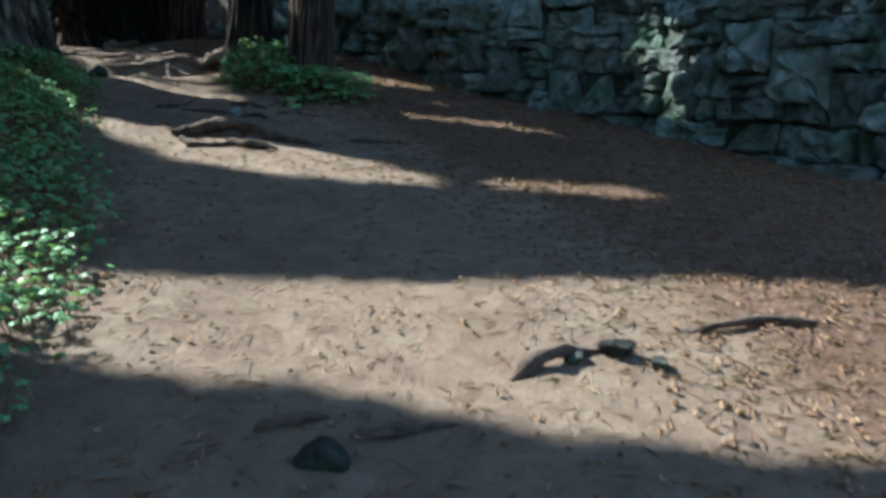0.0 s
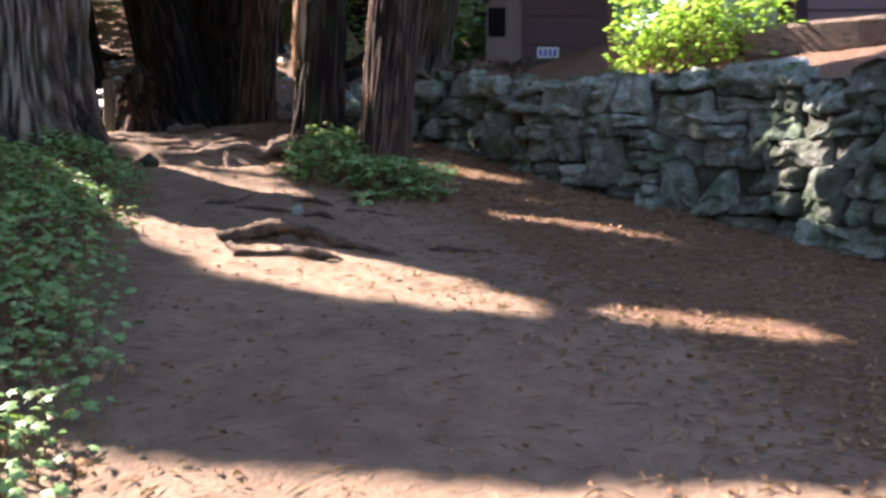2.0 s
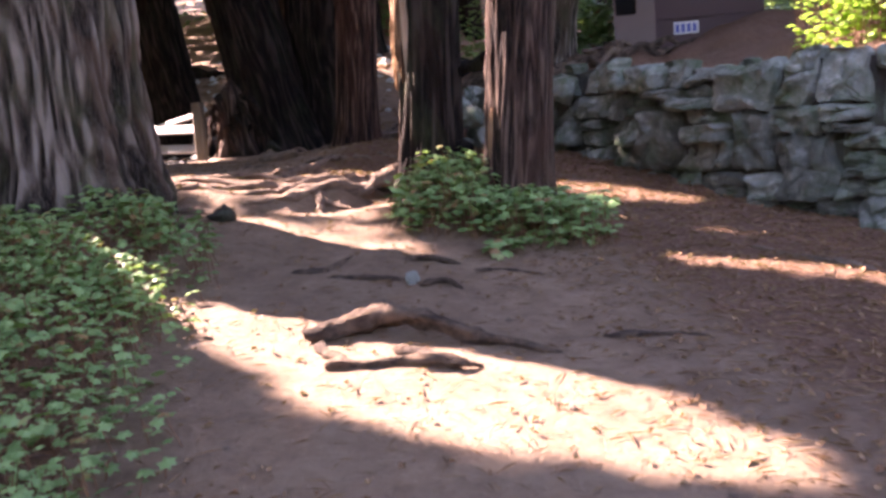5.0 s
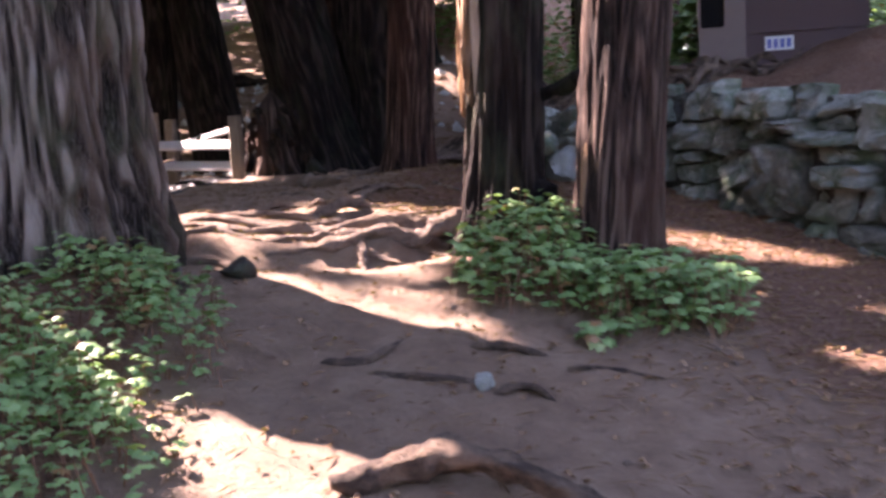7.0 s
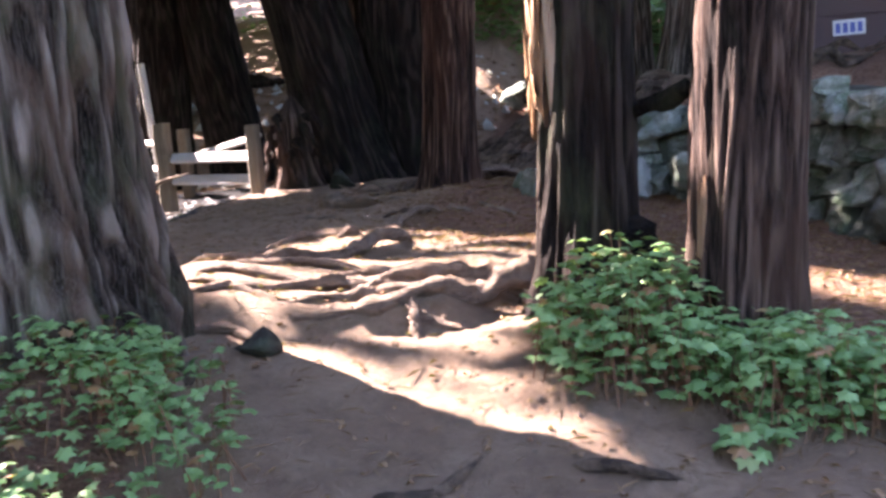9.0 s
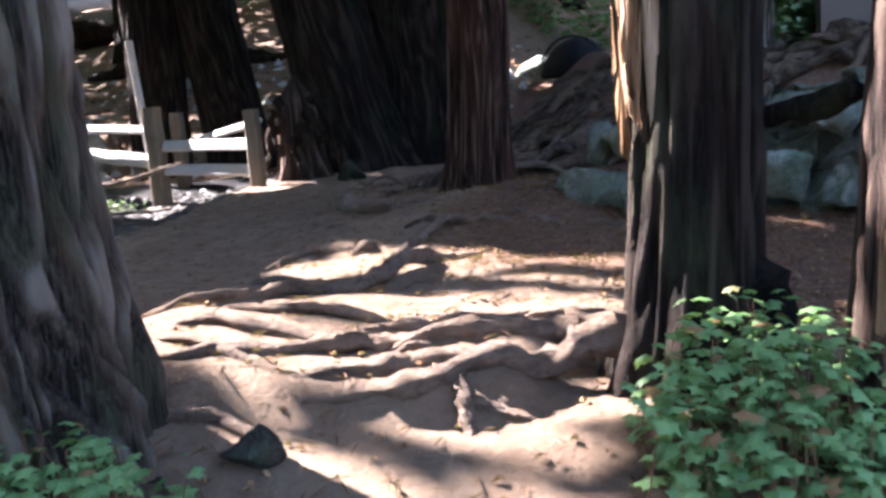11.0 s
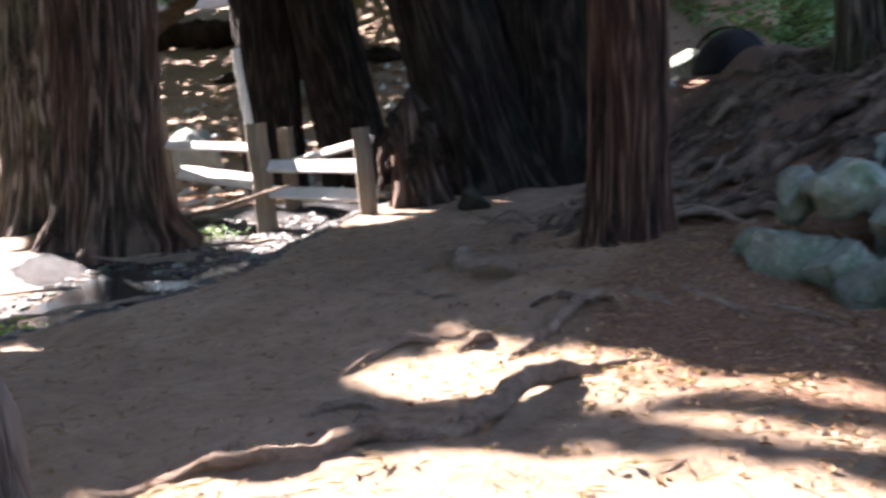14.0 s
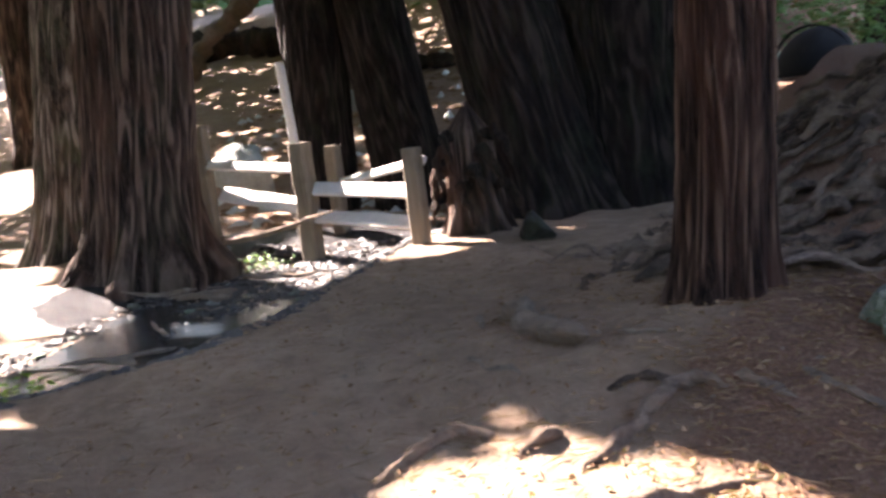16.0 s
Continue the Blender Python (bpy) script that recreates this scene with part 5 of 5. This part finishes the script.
def build_pebbles():
    rng = random.Random(78)
    verts, faces = [], []
    for _ in range(1000):
        x, y = rng.uniform(-6.4, 2.6), rng.uniform(1.6, 15.5)
        if float(beyond(x, y)) > -0.1:
            continue
        r = 0.004 + 0.020 * rng.random() ** 3
        z = floor_at(x, y) + r * 0.3
        k = len(verts)
        j = [rng.uniform(0.7, 1.2) for _ in range(6)]
        verts += [(x + r * j[0], y, z), (x, y + r * j[1], z), (x - r * j[2], y, z), (x, y - r * j[3], z), (x, y, z + r * 0.7 * j[4]), (x, y, z - r)]
        for a in range(4):
            b = (a + 1) % 4
            faces += [(k + a, k + b, k + 4), (k + b, k + a, k + 5)]
    ob = new("pebbles", mesh_of("pebbles", verts, faces, STICK, False))
    tagged(ob, "small pale pebbles scattered over the dirt", "pebbles", kind="stuff")


build_litter()
build_pebbles()


# ---------------------------------------------------------------- debris in the stream's bed and on the far slope
def build_debris(name, label, count, seed, place, size, mat, tall=0.35):
    rng = random.Random(seed)
    verts, faces = [], []
    for _ in range(count):
        x, y = place(rng)
        r = rng.uniform(*size)
        a = rng.uniform(0, 6.283)
        long = rng.uniform(1.0, 3.2)
        z = floor_at(x, y)
        k = len(verts)
        for sx, sy, sz in ((1, 0, 0.1), (0.3, 1, 0.0), (-1, 0.2, 0.1), (-0.2, -1, 0.0), (0, 0, 1), (0.1, 0.1, -0.6)):
            px, py = sx * r * long * rng.uniform(0.8, 1.2), sy * r * rng.uniform(0.7, 1.2)
            verts.append((x + px * math.cos(a) - py * math.sin(a), y + px * math.sin(a) + py * math.cos(a), z + sz * r * tall * 2 * rng.uniform(0.6, 1.3)))
        for i in range(4):
            j = (i + 1) % 4
            faces += [(k + i, k + j, k + 4), (k + j, k + i, k + 5)]
    tagged(new(name, mesh_of(name, verts, faces, mat, False)), label, "debris", kind="stuff")


def in_stream(rng):
    y = rng.uniform(12.7, 17.9)
    return float(np.interp(y, [p[1] for p in STREAM], [p[0] for p in STREAM])) - 2.4 * rng.random() ** 1.2 + 0.1, y


def on_slope(rng):
    return rng.uniform(-16, -5.5), rng.uniform(18.6, 31)


MUD_CHIP = make_wood("wet_bark_chips", (0.010, 0.009, 0.009), (0.085, 0.075, 0.068), "z", 0.7)
build_debris("stream_debris", "wet bark chips and pebbles strewn through the stream bed", 3200, 81, in_stream, (0.008, 0.045), MUD_CHIP)
build_debris("stream_gravel", "pale gravel and bleached chips along the stream bed", 700, 85, in_stream, (0.008, 0.035), STICK)
build_debris("slope_debris", "bark, sticks and stones strewn over the far slope", 2200, 82, on_slope, (0.015, 0.08), CHIP)
build_debris("slope_stones", "pale stones strewn over the far slope", 260, 83, on_slope, (0.03, 0.12), STONE_PALE, 0.6)
shrub("grass_tuft", "small green tuft growing at the shaggy tree's foot", patch_spots(150, clump(-8.95, 17.0, 0.55, 0.3), (-9.6, 16.6, -8.3, 17.4), 0.16, (0.02, 0.05), 73), LEAF, "plant", at=(-8.95, 17.0, floor_at(-8.95, 17.0)))


def on_bank(rng):
    return rng.uniform(-4.8, -1.2), rng.uniform(14.9, 21.5)


build_debris("bank_debris", "clods, bark and broken roots lying on the earth bank", 620, 84, on_bank, (0.02, 0.06), ROOT_DARK, 0.7)
